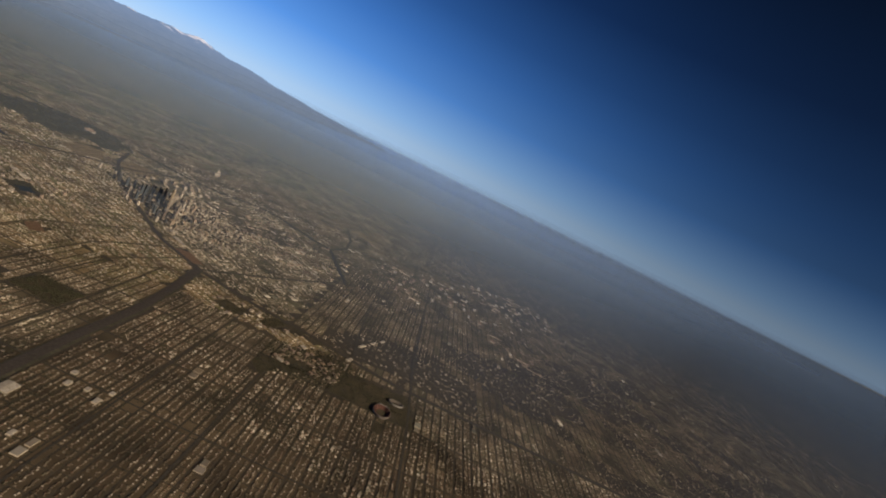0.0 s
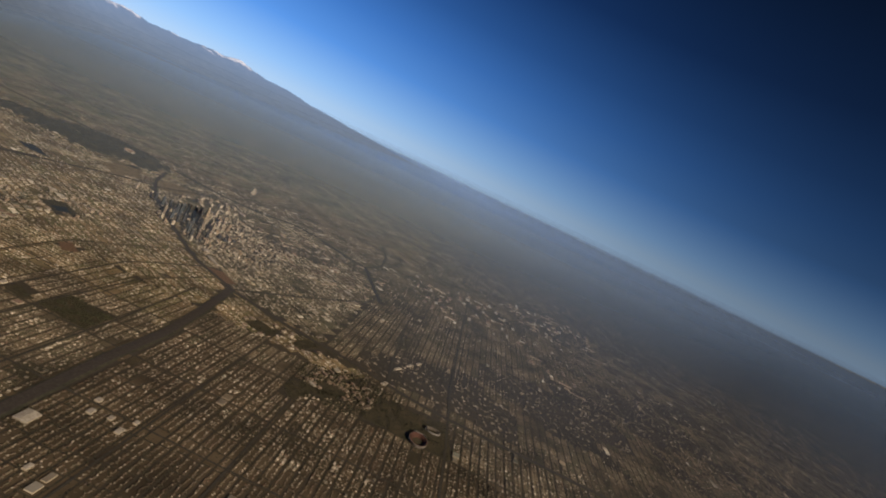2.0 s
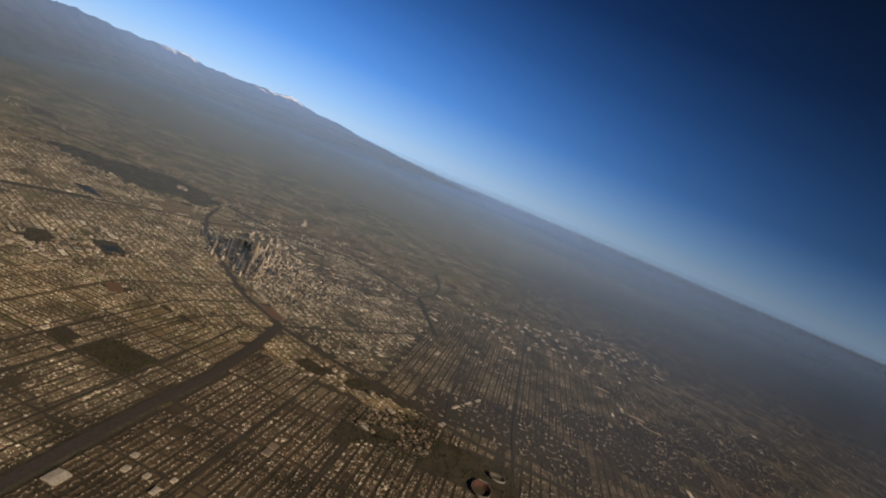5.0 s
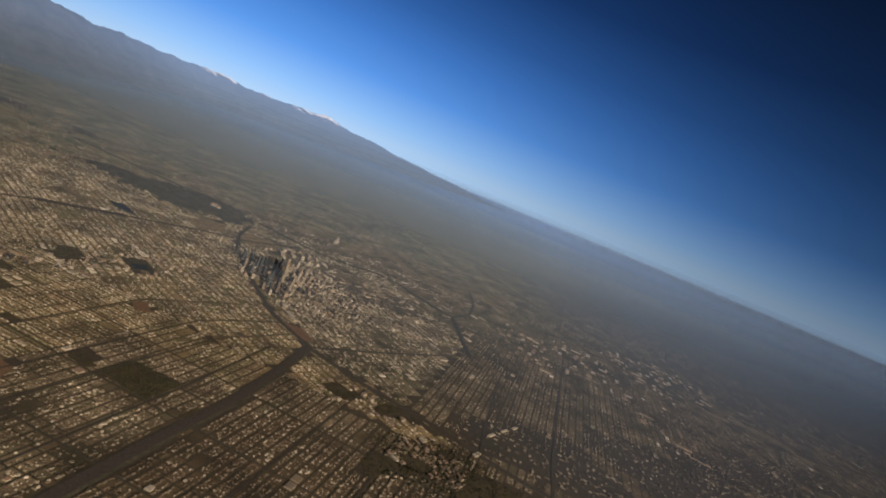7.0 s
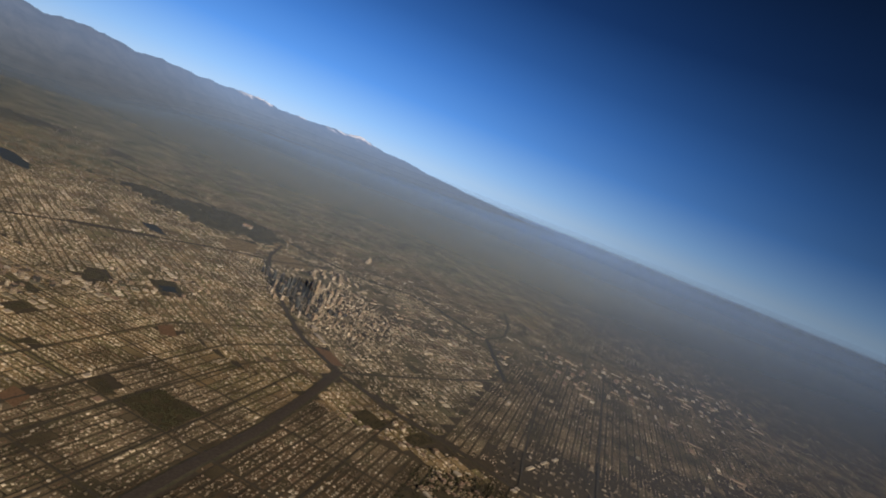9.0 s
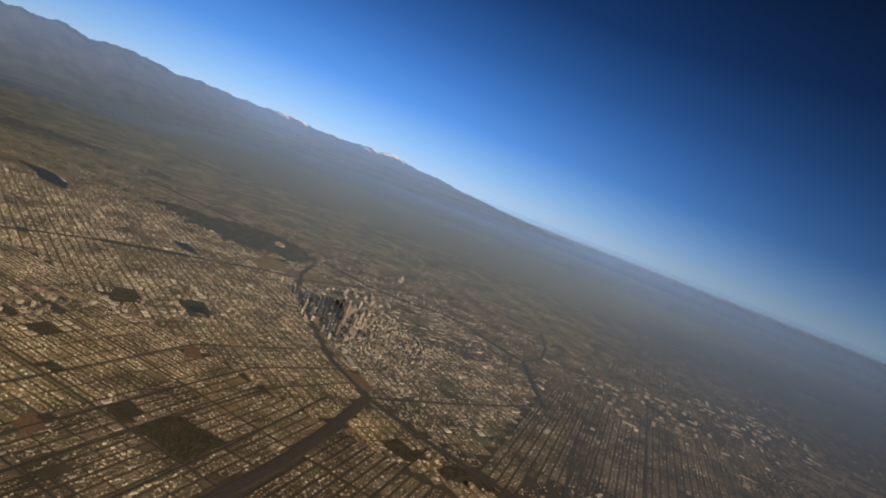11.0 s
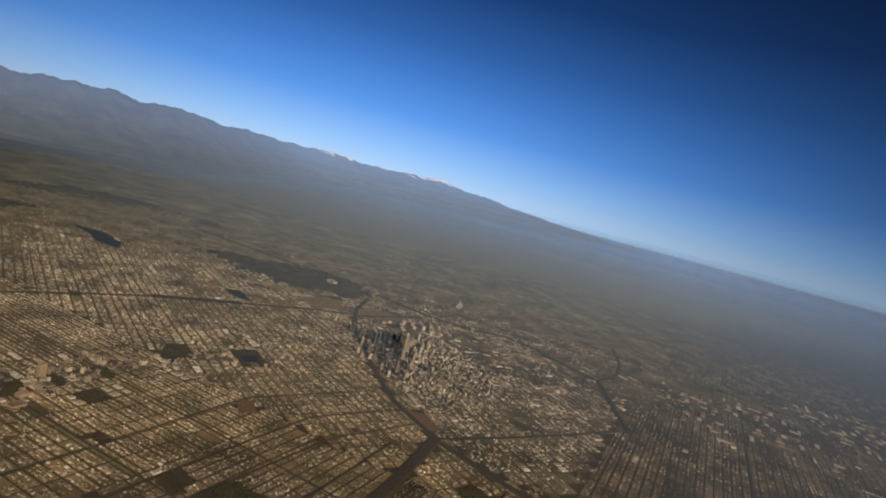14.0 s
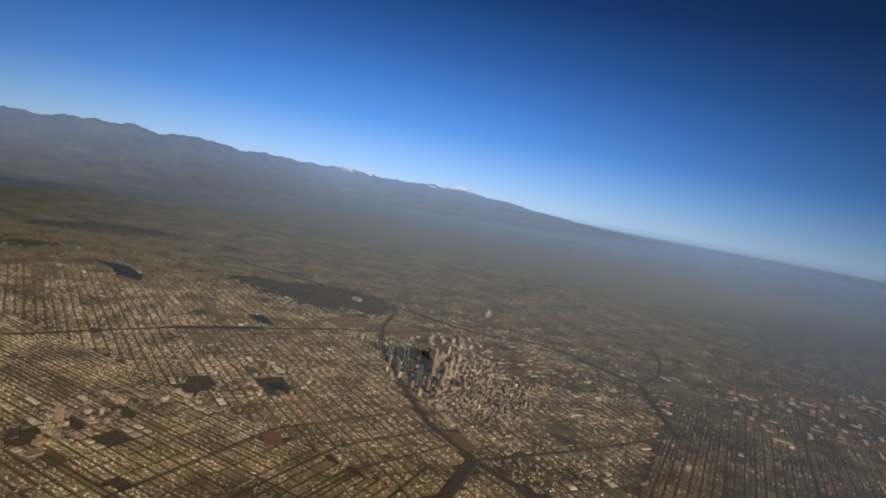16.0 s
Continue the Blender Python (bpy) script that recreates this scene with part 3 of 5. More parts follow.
    southeast_blue.inputs[7].default_value = (0.22, 0.34, 0.60, 1)
    l.new(southeast_share.outputs[0], southeast_blue.inputs[0])
    l.new(blue.outputs[2], southeast_blue.inputs[6])
    l.new(southeast_blue.outputs[2], tint.inputs[0])
    l.new(edge_dim.outputs[0], tint.inputs["Scale"])
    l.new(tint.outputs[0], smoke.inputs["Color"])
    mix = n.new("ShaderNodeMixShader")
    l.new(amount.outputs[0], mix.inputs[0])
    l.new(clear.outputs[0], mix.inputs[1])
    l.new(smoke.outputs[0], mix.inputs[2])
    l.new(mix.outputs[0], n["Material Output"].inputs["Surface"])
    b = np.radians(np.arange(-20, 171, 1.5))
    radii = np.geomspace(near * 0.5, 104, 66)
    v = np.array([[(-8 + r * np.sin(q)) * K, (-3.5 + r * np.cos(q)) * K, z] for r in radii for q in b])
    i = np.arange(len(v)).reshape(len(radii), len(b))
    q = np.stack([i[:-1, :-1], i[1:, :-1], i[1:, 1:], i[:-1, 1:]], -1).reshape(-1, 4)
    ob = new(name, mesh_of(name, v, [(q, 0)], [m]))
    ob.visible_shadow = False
    return tagged(ob, "thin grey-blue sheet standing in for haze over the far basin", "haze", kind="structure")


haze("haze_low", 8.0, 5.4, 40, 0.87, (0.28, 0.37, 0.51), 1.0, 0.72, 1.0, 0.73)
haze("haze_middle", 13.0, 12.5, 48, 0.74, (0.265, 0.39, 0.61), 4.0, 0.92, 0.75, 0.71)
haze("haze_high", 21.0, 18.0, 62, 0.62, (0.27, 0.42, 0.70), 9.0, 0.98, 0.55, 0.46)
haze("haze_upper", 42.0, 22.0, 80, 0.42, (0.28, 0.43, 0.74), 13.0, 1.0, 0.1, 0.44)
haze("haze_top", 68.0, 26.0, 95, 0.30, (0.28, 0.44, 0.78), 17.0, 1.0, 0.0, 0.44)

# ---- roads, channels, parks, lakes ----


def ribbon(pts, offsets, zs, step=0.06):
    """A strip swept along a line: profile of offsets (km) and heights (scene metres). Returns vertices and a grid of indices."""
    fine = []
    for (ax, ay), (bx, by) in zip(pts, pts[1:]):
        m = max(2, int(math.hypot(bx - ax, by - ay) / step))
        fine += [(ax + (bx - ax) * i / m, ay + (by - ay) * i / m) for i in range(m)]
    fine = np.array(fine + [pts[-1]])
    for _ in range(6):
        fine[1:-1] = (fine[:-2] + 2 * fine[1:-1] + fine[2:]) / 4
    way = np.gradient(fine, axis=0)
    way /= np.linalg.norm(way, axis=1, keepdims=True) + 1e-9
    side = np.stack([-way[:, 1], way[:, 0]], 1)
    v = np.zeros((len(fine), len(offsets), 3))
    for i, (o, z) in enumerate(zip(offsets, zs)):
        v[:, i, :2] = (fine + side * o) * K
        v[:, i, 2] = z + height(fine[:, 0], fine[:, 1]) * K
    g = np.arange(v.shape[0] * v.shape[1]).reshape(v.shape[:2])
    return v.reshape(-1, 3), g


def strips(g, slots):
    return [(np.stack([g[:-1, i + 1], g[:-1, i], g[1:, i], g[1:, i + 1]], -1).reshape(-1, 4), s) for i, s in enumerate(slots)]


for k, (name, (pts, half)) in enumerate(ROADS.items()):
    lift = 0.012 * k
    if half > 0.03:      # a freeway: verge, carriageway, median, carriageway, verge
        o = [-half, -half * 0.72, -half * 0.60, -half * 0.06, half * 0.06, half * 0.60, half * 0.72, half]
        z = [0.03 + lift, 0.20 + lift, 0.24 + lift, 0.24 + lift, 0.24 + lift, 0.24 + lift, 0.20 + lift, 0.03 + lift]
        v, g = ribbon(pts, o, z)
        me = mesh_of(name, v, strips(g, [0, 1, 2, 1, 2, 1, 0]), [M_SCRUB, M_ASPHALT, M_LANE])
        tagged(new("road_" + name, me), "wide grey freeway with planted dark verges", "freeway", kind="structure")
    else:
        v, g = ribbon(pts, [-half, -half * 0.15, half * 0.15, half], [0.14 + lift] * 4)
        me = mesh_of(name, v, strips(g, [0, 1, 0]), [M_ASPHALT, M_SCRUB])
        tagged(new("road_" + name, me), "straight dark asphalt avenue through the housing", "road", kind="structure")

M_BED = material("wet_stained_river_concrete", [(0.030, 0.030, 0.028), (0.045, 0.043, 0.039), (0.065, 0.060, 0.052)], 0.8)
for name, (pts, half) in CHANNELS.items():
    if name == "river_channel":
        v, g = ribbon(pts, [-half * 1.25, -half * 1.1, -half * 0.8, -half * 0.15, half * 0.15, half * 0.8, half * 1.1, half * 1.25], [0.1, 0.28, 0.10, 0.09, 0.09, 0.10, 0.28, 0.1])
        me = mesh_of(name, v, strips(g, [1, 1, 0, 2, 0, 1, 1]), [M_BED, M_SCRUB, M_WATER])
        tagged(new("water_" + name, me), "dark paved river channel with sloping banks", "river", kind="structure")
    else:
        v, g = ribbon(pts, [-half, -half * 0.5, 0, half * 0.5, half], [0.08, 0.2, 0.17, 0.2, 0.08])
        me = mesh_of(name, v, strips(g, [0, 1, 1, 0]), [M_SCRUB, M_ASPHALT])
        tagged(new("road_" + name, me), "dark railway corridor between warehouses", "railway", kind="structure")


def plate(poly, z, thick, mats, steps=1):
    """A low pad with bevelled rim over an outline in kilometres."""
    p = np.array(poly)
    if np.sum(p[:, 0] * np.roll(p[:, 1], -1) - p[:, 1] * np.roll(p[:, 0], -1)) < 0:
        p = p[::-1]
    c = p.mean(0)
    m = len(p)
    ring = []
    for f, zz in ((1.0, z - 0.3), (1.0, z + thick * 0.6), (0.985, z + thick)):
        q = c + (p - c) * f
        ring.append(np.c_[q * K, np.full(m, zz)])
    v = np.concatenate(ring)
    side = []
    for r in range(2):
        for i in range(m):
            j = (i + 1) % m
            side.append([r * m + i, r * m + j, r * m + m + j, r * m + m + i])
    return mesh_of("pad", v, [(side, 0), ([[2 * m + i for i in range(m)]], 0)], mats)


for name, poly in PARKS.items():
    tagged(new("ground_" + name, plate(poly, 0.1, 0.06, [M_GRASS])), "dark green wooded park lawn", "park", kind="structure")
for name, poly in FIELDS.items():
    dry = name.startswith("dry")
    tagged(new("ground_" + name, plate(poly, 0.1, 0.05, [M_DRY if dry else M_DIRT])), "dry golden open slope" if dry else "bare reddish-brown open lot", "lot", kind="structure")
for name, (poly, z) in LAKES.items():
    hz = float(np.mean(height(*np.array(poly).T))) * K
    tagged(new("water_" + name, plate(poly, hz + 0.18, 0.05, [M_WATER])), "dark blue still lake among the houses", "lake", kind="structure")

# ---- the city: districts with their street grids ----


def district(x, y):
    """0 none, 1 west grid north of the freeway, 2 square grid of the south, 3 turned grid of the west side, 4 downtown grid, 5 eastern heights, 6 long east-west blocks beside the western freeway."""
    d = np.full(np.shape(x), 2)
    d = np.where((x < -2.75) & (y > -1.55), 1, d)
    d = np.where((d == 1) & (y < -0.349), 6, d)
    mid = (x >= -2.75) & (y > -3.4)
    d = np.where(mid, 3, d)
    beyond = (x - y * 0.93) > -0.45          # south-east of the downtown freeway
    d = np.where(mid & (x > -1.98) & beyond & (y < 1.6), 4, d)
    d = np.where((y > -2.2) & (x > 2.9), 5, d)
    d = np.where((y <= -2.75) & (x > -2.2), 2, d)
    return d


GRIDS = {1: (0, 0.200, 0.105, 90), 2: (0, 0.215, 0.098, 0), 3: (-28, 0.190, 0.104, 90), 4: (-37, 0.180, 0.110, 90), 5: (-35, 0.20, 0.112, 0), 6: (0, 0.19, 0.098, 0)}
rng = np.random.default_rng(7)


def from_path(x, y):
    return np.minimum(np.hypot(x + 9.1, y + 3.8), np.hypot(x + 6.8, y + 3.2))


def soft_noise(x, y, s, seed):
    return (np.sin(x * s * 1.3 + seed) * np.sin(y * s * 1.1 + 2 * seed) + np.sin((x + y) * s * 0.7 + 3 * seed) * 0.7 + np.sin((x - 1.6 * y) * s * 1.9 + seed) * 0.4) / 2.1


def lattice(kind, near, far):
    """Blocks of a district between two distances from the flight line: centres, sizes, and the turn of the grid. Street spacing wanders a little."""
    deg, length, depth, extra = GRIDS[kind]
    turn = deg + extra
    g = np.random.default_rng(kind)
    nu, nv = int(2.4 * far / length), int(2.4 * far / depth)
    lu = length * g.uniform(0.80, 1.20, nu)
    lv = depth * g.uniform(0.88, 1.12, nv)
    U, V = np.meshgrid(np.cumsum(lu) - lu / 2 - lu.sum() / 2, np.cumsum(lv) - lv / 2 - lv.sum() / 2)
    W, H = np.meshgrid(lu, lv)
    shift = g.normal(0, 0.03, nv).cumsum()
    shift -= np.round(shift / length) * length
    U = U + (shift[:, None] if kind in (2, 5, 6) else 0)
    x, y = turned(U.ravel(), V.ravel(), turn)
    x, y = x - 4.0, y - 2.0
    dist = from_path(x, y)
    bearing = np.degrees(np.arctan2(x + 9.0, y + 3.8))
    ok = (dist >= near) & (dist < far) & (bearing > 8) & (bearing < 140) & (x > -6.7) & (district(x, y) == kind)
    return x[ok], y[ok], W.ravel()[ok], H.ravel()[ok], turn


NAMES = {1: "west_side", 2: "south_side", 3: "turned_streets", 4: "downtown_flats", 5: "eastern_heights", 6: "mid_city"}
STREET = 0.0165
NEAR_BLOCKS, NEAR_TREES = {}, {}


def put_boxes(name, x, y, w, d, h, turn, mats, label, category):
    v, walls, top = boxes(x * K, y * K, height(x, y) * K + 0.07, w * K, d * K, h * K, turn)
    tagged(new(name, mesh_of(name, v, [(walls, 0), (top, 1)], mats)), label, category, kind="stuff")


for kind in (1, 2, 3, 4, 5, 6):
    # near blocks with single houses
    bx, by, bw, bh, turn = lattice(kind, 0.0, 12.0)
    ok = clear_ground(bx, by, -0.02)
    works = (soft_noise(bx, by, 1.5, 9.0) > 0.26) & (bx > -2.3) & (from_path(bx, by) < 10.8) if kind in (2, 4) else np.zeros(len(bx), bool)     # rail yards, works, bare land
    wx, wy = bx[ok & works], by[ok & works]
    if len(wx):
        wx, wy = np.repeat(wx, 6) + rng.normal(0, 0.06, 6 * len(wx)), np.repeat(wy, 6) + rng.normal(0, 0.045, 6 * len(wx))
        fine_spot = clear_ground(wx, wy, 0.03) & (rng.random(len(wx)) < 0.55) & (from_path(wx, wy) < 12)
        wx, wy = wx[fine_spot], wy[fine_spot]
        m = len(wx)
        put_boxes("works_roofs_" + NAMES[kind], wx, wy, rng.uniform(0.012, 0.06, m), rng.uniform(0.01, 0.026, m), rng.uniform(0.004, 0.010, m), turn + rng.choice([0, 90, 20], m),
                  [M_FAR, M_FAR], "scattered dull roofs of works and yards", "building")
    ok &= ~works
    street = {1: 0.0145, 2: STREET, 3: 0.0105, 4: 0.0085, 5: 0.0115, 6: 0.0145}[kind]
    bx, by, bw, bh = bx[ok], by[ok], bw[ok] - street, bh[ok] - street
    if not len(bx):
        continue
    n = len(bx)
    own = (bx < -4.75) & (by > -3.9) & (by < -1.75) if kind == 2 else np.zeros(n, bool)
    raw = (bx > -2.4) & (by < -2.7)          # the works quarter: few and dull roofs, dimmed further in colour like the lens corner
    far_off = ~own
    bare = raw & (soft_noise(bx, by, 2.3, 12.0) > 0.22)          # open land without kerbs or yards
    # blocks west of -3.5 take the yard tones that hold the corner dimming
    quarters = [(far_off & (bx < -3.5), {1: M_YARD, 6: M_MIXED}.get(kind, M_YARD_DIM)), (far_off & (bx >= -3.5) & ~bare, {1: M_YARD, 3: M_YARD, 4: M_PAVED, 6: M_YARD}.get(kind, M_MIXED))]
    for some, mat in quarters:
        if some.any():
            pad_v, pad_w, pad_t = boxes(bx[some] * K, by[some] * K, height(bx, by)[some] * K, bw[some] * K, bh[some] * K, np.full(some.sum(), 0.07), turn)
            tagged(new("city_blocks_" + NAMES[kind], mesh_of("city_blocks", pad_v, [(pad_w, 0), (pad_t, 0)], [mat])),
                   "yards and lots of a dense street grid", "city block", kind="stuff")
    dense = soft_noise(bx, by, 2.0, kind) + rng.normal(0, 0.35, n)
    lot = rng.random(n) < 0.018                                   # open lots
    large = (rng.random(n) < (0.02 if kind != 4 else 0.10)) & ~lot     # one or two large roofs on the block
    large |= (rng.random(n) < 0.30) & (by > 0.75) & (by < 1.75) & (bx < -1.4) & ~lot       # bigger plots along the western boulevard
    flats = (dense > (0.55 if kind in (1, 2, 6) else 0.15 if kind == 3 else -0.3)) & ~lot & ~large
    # pitched houses and small flats, two rows a block
    per = 11
    u = (np.arange(per) + 0.5) / per - 0.5
    U, S = np.meshgrid(u, [-1, 1])
    U, S = U.ravel(), S.ravel()
    uu = U[None] * bw[:, None] + rng.normal(0, 0.0022, (n, 2 * per))
    vv = S[None] * bh[:, None] * rng.uniform(0.24, 0.32, (n, 1)) + rng.normal(0, 0.0045 if kind == 2 else 0.006, (n, 2 * per))
    if kind in (3, 4, 5):
        uu = rng.uniform(-0.47, 0.47, uu.shape) * bw[:, None]
        vv = rng.uniform(-0.40, 0.40, vv.shape) * bh[:, None]
    ox, oy = turned(uu, vv, turn)
    hx, hy = bx[:, None] + ox, by[:, None] + oy
    fade = from_path(hx, hy)
    dull = np.clip((soft_noise(bx, by, 1.25, 21.0) + 0.5 * soft_noise(bx, by, 3.3, 4.0) - 0.22) * 1.6, 0, 0.6)[:, None] * np.clip((bx + 3.2) / 1.5, 0.15, 1)[:, None]      # quarters of yards and bare land
    drop = np.where((flats & ~own)[:, None], 0.48, 0.08) + dull + np.where((bx > -2.2) & (by < -4.5) | (bx > 0.4) & (by < -2.4), 0.42, np.where((bx > -2.4) & (by < -2.6), 0.15, 0.0))[:, None] + np.where(raw, 0.12, 0.0)[:, None]
    keep = (rng.random(hx.shape) > drop) & ~lot[:, None] & ~large[:, None] & (rng.random(hx.shape) < np.clip((12.0 - fade) / 3.0, 0, 1))
    keep &= clear_ground(hx, hy, 0.012)
    is_flat = flats[:, None] | (fade > 7.0) | (rng.random(hx.shape) < 0.12)
    grow = np.where(np.broadcast_to(flats[:, None], hx.shape), 1.3, 1.0)
    is_flat &= ~own[:, None]
    sel = keep & ~is_flat
    which = np.broadcast_to(np.arange(n)[:, None], hx.shape)[sel]
    m = sel.sum()
    if m:
        across = rng.random(m) < 0.4
        w = rng.uniform(0.0080, 0.0185, m) * K
        d = rng.uniform(0.0075, 0.0125, m) * K
        w, d = np.where(across, d, w), np.where(across, w, d)
        rows = [hx[sel] * K, hy[sel] * K, height(hx[sel], hy[sel]) * K + 0.07, w, d, rng.uniform(0.003, 0.0055, m) * K, rng.uniform(0.0010, 0.0024, m) * K,
                turn + rng.choice([0, 0, 0, 90], m)]
        for away, mats, look_of in ((~own[which] & ~raw[which], [M_SIDING, M_SHINGLE] if kind in (2, 6) else [M_WALL, M_ROOF], "small pitched-roof"), (~own[which] & raw[which], [M_ROOF_DIM, M_ROOF_DIM], "dull brown pitched-roof")):
            if away.any():
                v, walls, tri, roofs = gables(*[r[away] for r in rows])
                tagged(new("houses_" + NAMES[kind], mesh_of("houses", v, [(walls, 0), (tri, 0), (roofs, 1)], mats)),
                       f"rows of {look_of} houses along the streets", "house", kind="stuff")
        NEAR_BLOCKS[kind] = (bx, by, bw, bh, turn, own, which, rows)
    sel = keep & is_flat
    m = sel.sum()
    if m:
        k = grow[sel]
        size = [rng.uniform(0.008, 0.019, m) * k * rng.uniform(0.7, 1.5, m), rng.uniform(0.008, 0.018, m) * np.minimum(k, 1.25), rng.uniform(0.0035, 0.0075, m) * rng.uniform(0.9, 1.25, m) * k ** 0.5]
        poor = np.broadcast_to(raw[:, None], hx.shape)[sel]
        for some, mats, look_of in ((~poor, [M_WALL, M_FLAT], "low flat-roofed apartments and shops"), (poor, [M_ROOF_DIM, M_ROOF_DIM], "low dull-roofed sheds and workshops")):
            if some.any():
                put_boxes("apartments_" + NAMES[kind], hx[sel][some], hy[sel][some], *[q[some] for q in size], turn, mats, look_of + " in blocks", "building")
    # garages and sheds along the alley
    if kind in (1, 2, 6):
        gu = rng.uniform(-0.46, 0.46, (n, 9)) * bw[:, None]
        gv = rng.normal(0, 0.055, (n, 9)) * bh[:, None]
        ox, oy = turned(gu, gv, turn)
        sx, sy = bx[:, None] + ox, by[:, None] + oy
        sel = (from_path(sx, sy) < 5.6) & ~(lot | large | own)[:, None] & (rng.random(sx.shape) < 0.75) & clear_ground(sx, sy, 0.012)
        m = sel.sum()
        put_boxes("garages_" + NAMES[kind], sx[sel], sy[sel], rng.uniform(0.005, 0.010, m), rng.uniform(0.005, 0.008, m), rng.uniform(0.0025, 0.0035, m), turn,
                  [M_WALL, M_FLAT], "small sheds and garages behind the houses", "garage")
    # large roofs: schools, stores, sheds
    for half in (-1, 1):
        sel = large & (from_path(bx, by) < 12)
        m = sel.sum()
        ox, oy = turned(bw[sel] * 0.25 * half, rng.normal(0, 0.004, m), turn)
        okc = clear_ground(bx[sel] + ox, by[sel] + oy, 0.03)
        if okc.sum():
            put_boxes("large_roofs_" + NAMES[kind], (bx[sel] + ox)[okc], (by[sel] + oy)[okc], (bw[sel] * rng.uniform(0.25, 0.46, m))[okc], (bh[sel] * rng.uniform(0.4, 0.85, m))[okc],
                      rng.uniform(0.005, 0.011, m)[okc], turn, [M_WALL, M_FLAT], "broad flat roofs of stores and schools", "building")
    # street trees
    tn = int(n * (30 if kind in (1, 2, 6) else 22))
    pick = rng.integers(0, n, tn)
    tu = rng.uniform(-0.5, 0.5, tn) * bw[pick]
    tv = np.sign(rng.random(tn) - 0.5) * (bh[pick] * 0.5 + 0.001) + rng.normal(0, 0.0025, tn)
    ends = rng.random(tn) < 0.18
    tu, tv = np.where(ends, np.sign(tu) * bw[pick] * 0.5, tu), np.where(ends, rng.uniform(-0.5, 0.5, tn) * bh[pick], tv)
    inner = rng.random(tn) < 0.28
    tv = np.where(inner, rng.normal(0, 0.010, tn), tv)
    ox, oy = turned(tu, tv, turn)
    tx, ty = bx[pick] + ox, by[pick] + oy
    ok = clear_ground(tx, ty, 0.0) & (soft_noise(tx, ty, 2.6, kind + 5) + rng.normal(0, 0.45, tn) > 0.12) & (rng.random(tn) < np.clip((12.0 - from_path(tx, ty)) / 4.0, 0, 1))
    tx, ty = tx[ok], ty[ok]
    tn = len(tx)
    r = rng.uniform(0.003, 0.0068, tn) * K
    tall = rng.uniform(0.005, 0.012, tn) * K
    ang = rng.uniform(0, 6.28, tn)
    tv_ = np.zeros((tn, 7, 3))
    ground_z = height(tx, ty) * K + 0.05
    for i in range(5):
        q = ang + i * 2 * math.pi / 5
        rr = r * rng.uniform(0.6, 1.3, tn)
        tv_[:, i, 0], tv_[:, i, 1], tv_[:, i, 2] = tx * K + rr * np.cos(q), ty * K + rr * np.sin(q), ground_z + tall * rng.uniform(0.4, 0.65, tn)
    tv_[:, 5] = np.stack([tx * K + rng.normal(0, 0.08, tn), ty * K + rng.normal(0, 0.08, tn), ground_z + tall], -1)
    tv_[:, 6] = np.stack([tx * K, ty * K, ground_z], -1)
    tree_of, tree_z = pick[ok], ground_z
    if own.any():
        NEAR_TREES[kind] = (tree_of[own[tree_of]], tv_[own[tree_of]])
        tv_ = tv_[~own[tree_of]]
        tn = len(tv_)
    base = (np.arange(tn) * 7)[:, None]
    tris = np.concatenate([base + np.array([i, (i + 1) % 5, 5]) for i in range(5)] + [base + np.array([(i + 1) % 5, i, 6]) for i in range(5)])
    tagged(new("street_trees_" + NAMES[kind], mesh_of("street_trees", tv_.reshape(-1, 3), [(tris, 0)], [M_LEAF])),
           "dark green street and yard trees", "tree", kind="stuff")
    # far blocks as rows of larger roofs
    bx, by, bw, bh, turn = lattice(kind, 8.6, 21)
    ok = (height(bx, by) < 0.05)
    for pts, half in list(ROADS.values()) + list(CHANNELS.values()):
        ok &= to_line(bx, by, pts) > half + 0.03
    bx, by, bw, bh = bx[ok], by[ok], bw[ok] - STREET, bh[ok] - STREET
    if len(bx):
        reach = from_path(bx, by)
        out = (reach >= 12.0) & (rng.random(len(bx)) < np.clip((20.0 - reach) / 8.0, 0, 1) * (0.75 + 0.6 * soft_noise(bx, by, 0.8, 6.0)))
        if out.sum():
            pad_v, pad_w, pad_t = boxes(bx[out] * K, by[out] * K, height(bx[out], by[out]) * K, bw[out] * K, bh[out] * K, np.full(out.sum(), 0.07), turn)
            tagged(new("far_blocks_" + NAMES[kind], mesh_of("far_blocks", pad_v, [(pad_w, 0), (pad_t, 0)], [M_MIXED if kind in (2, 5) else M_YARD])),
                   "far street blocks of yards and lots", "city block", kind="stuff")
        su, sv = np.array([-0.25, 0.25, -0.25, 0.25]), np.array([-0.25, -0.25, 0.25, 0.25])
        ox, oy = turned(su[None] * bw[:, None], sv[None] * bh[:, None], turn)
        fx, fy = (bx[:, None] + ox).ravel(), (by[:, None] + oy).ravel()
        thin = np.clip((from_path(fx, fy) - 8.6) / 3.0, 0, 1)
        keep = (rng.random(len(fx)) < (0.34 + 0.45 * soft_noise(fx, fy, 0.9, kind + 2)) * thin * np.clip((19.0 - from_path(fx, fy)) / 8.0, 0, 1)) & clear_ground(fx, fy, 0.03)
        fx, fy = fx[keep], fy[keep]
        m = len(fx)
        if m:
            put_boxes("far_roofs_" + NAMES[kind], fx, fy, rng.uniform(0.02, 0.075, m), rng.uniform(0.012, 0.03, m), rng.uniform(0.004, 0.009, m), turn, [M_FAR, M_FAR],
                      "dull roofs of far rows of buildings", "building")

# the suburbs below the flight line
bx, by = np.meshgrid(np.arange(-12.5, -6.7, 0.2), np.arange(-8.0, 2.0, 0.104))
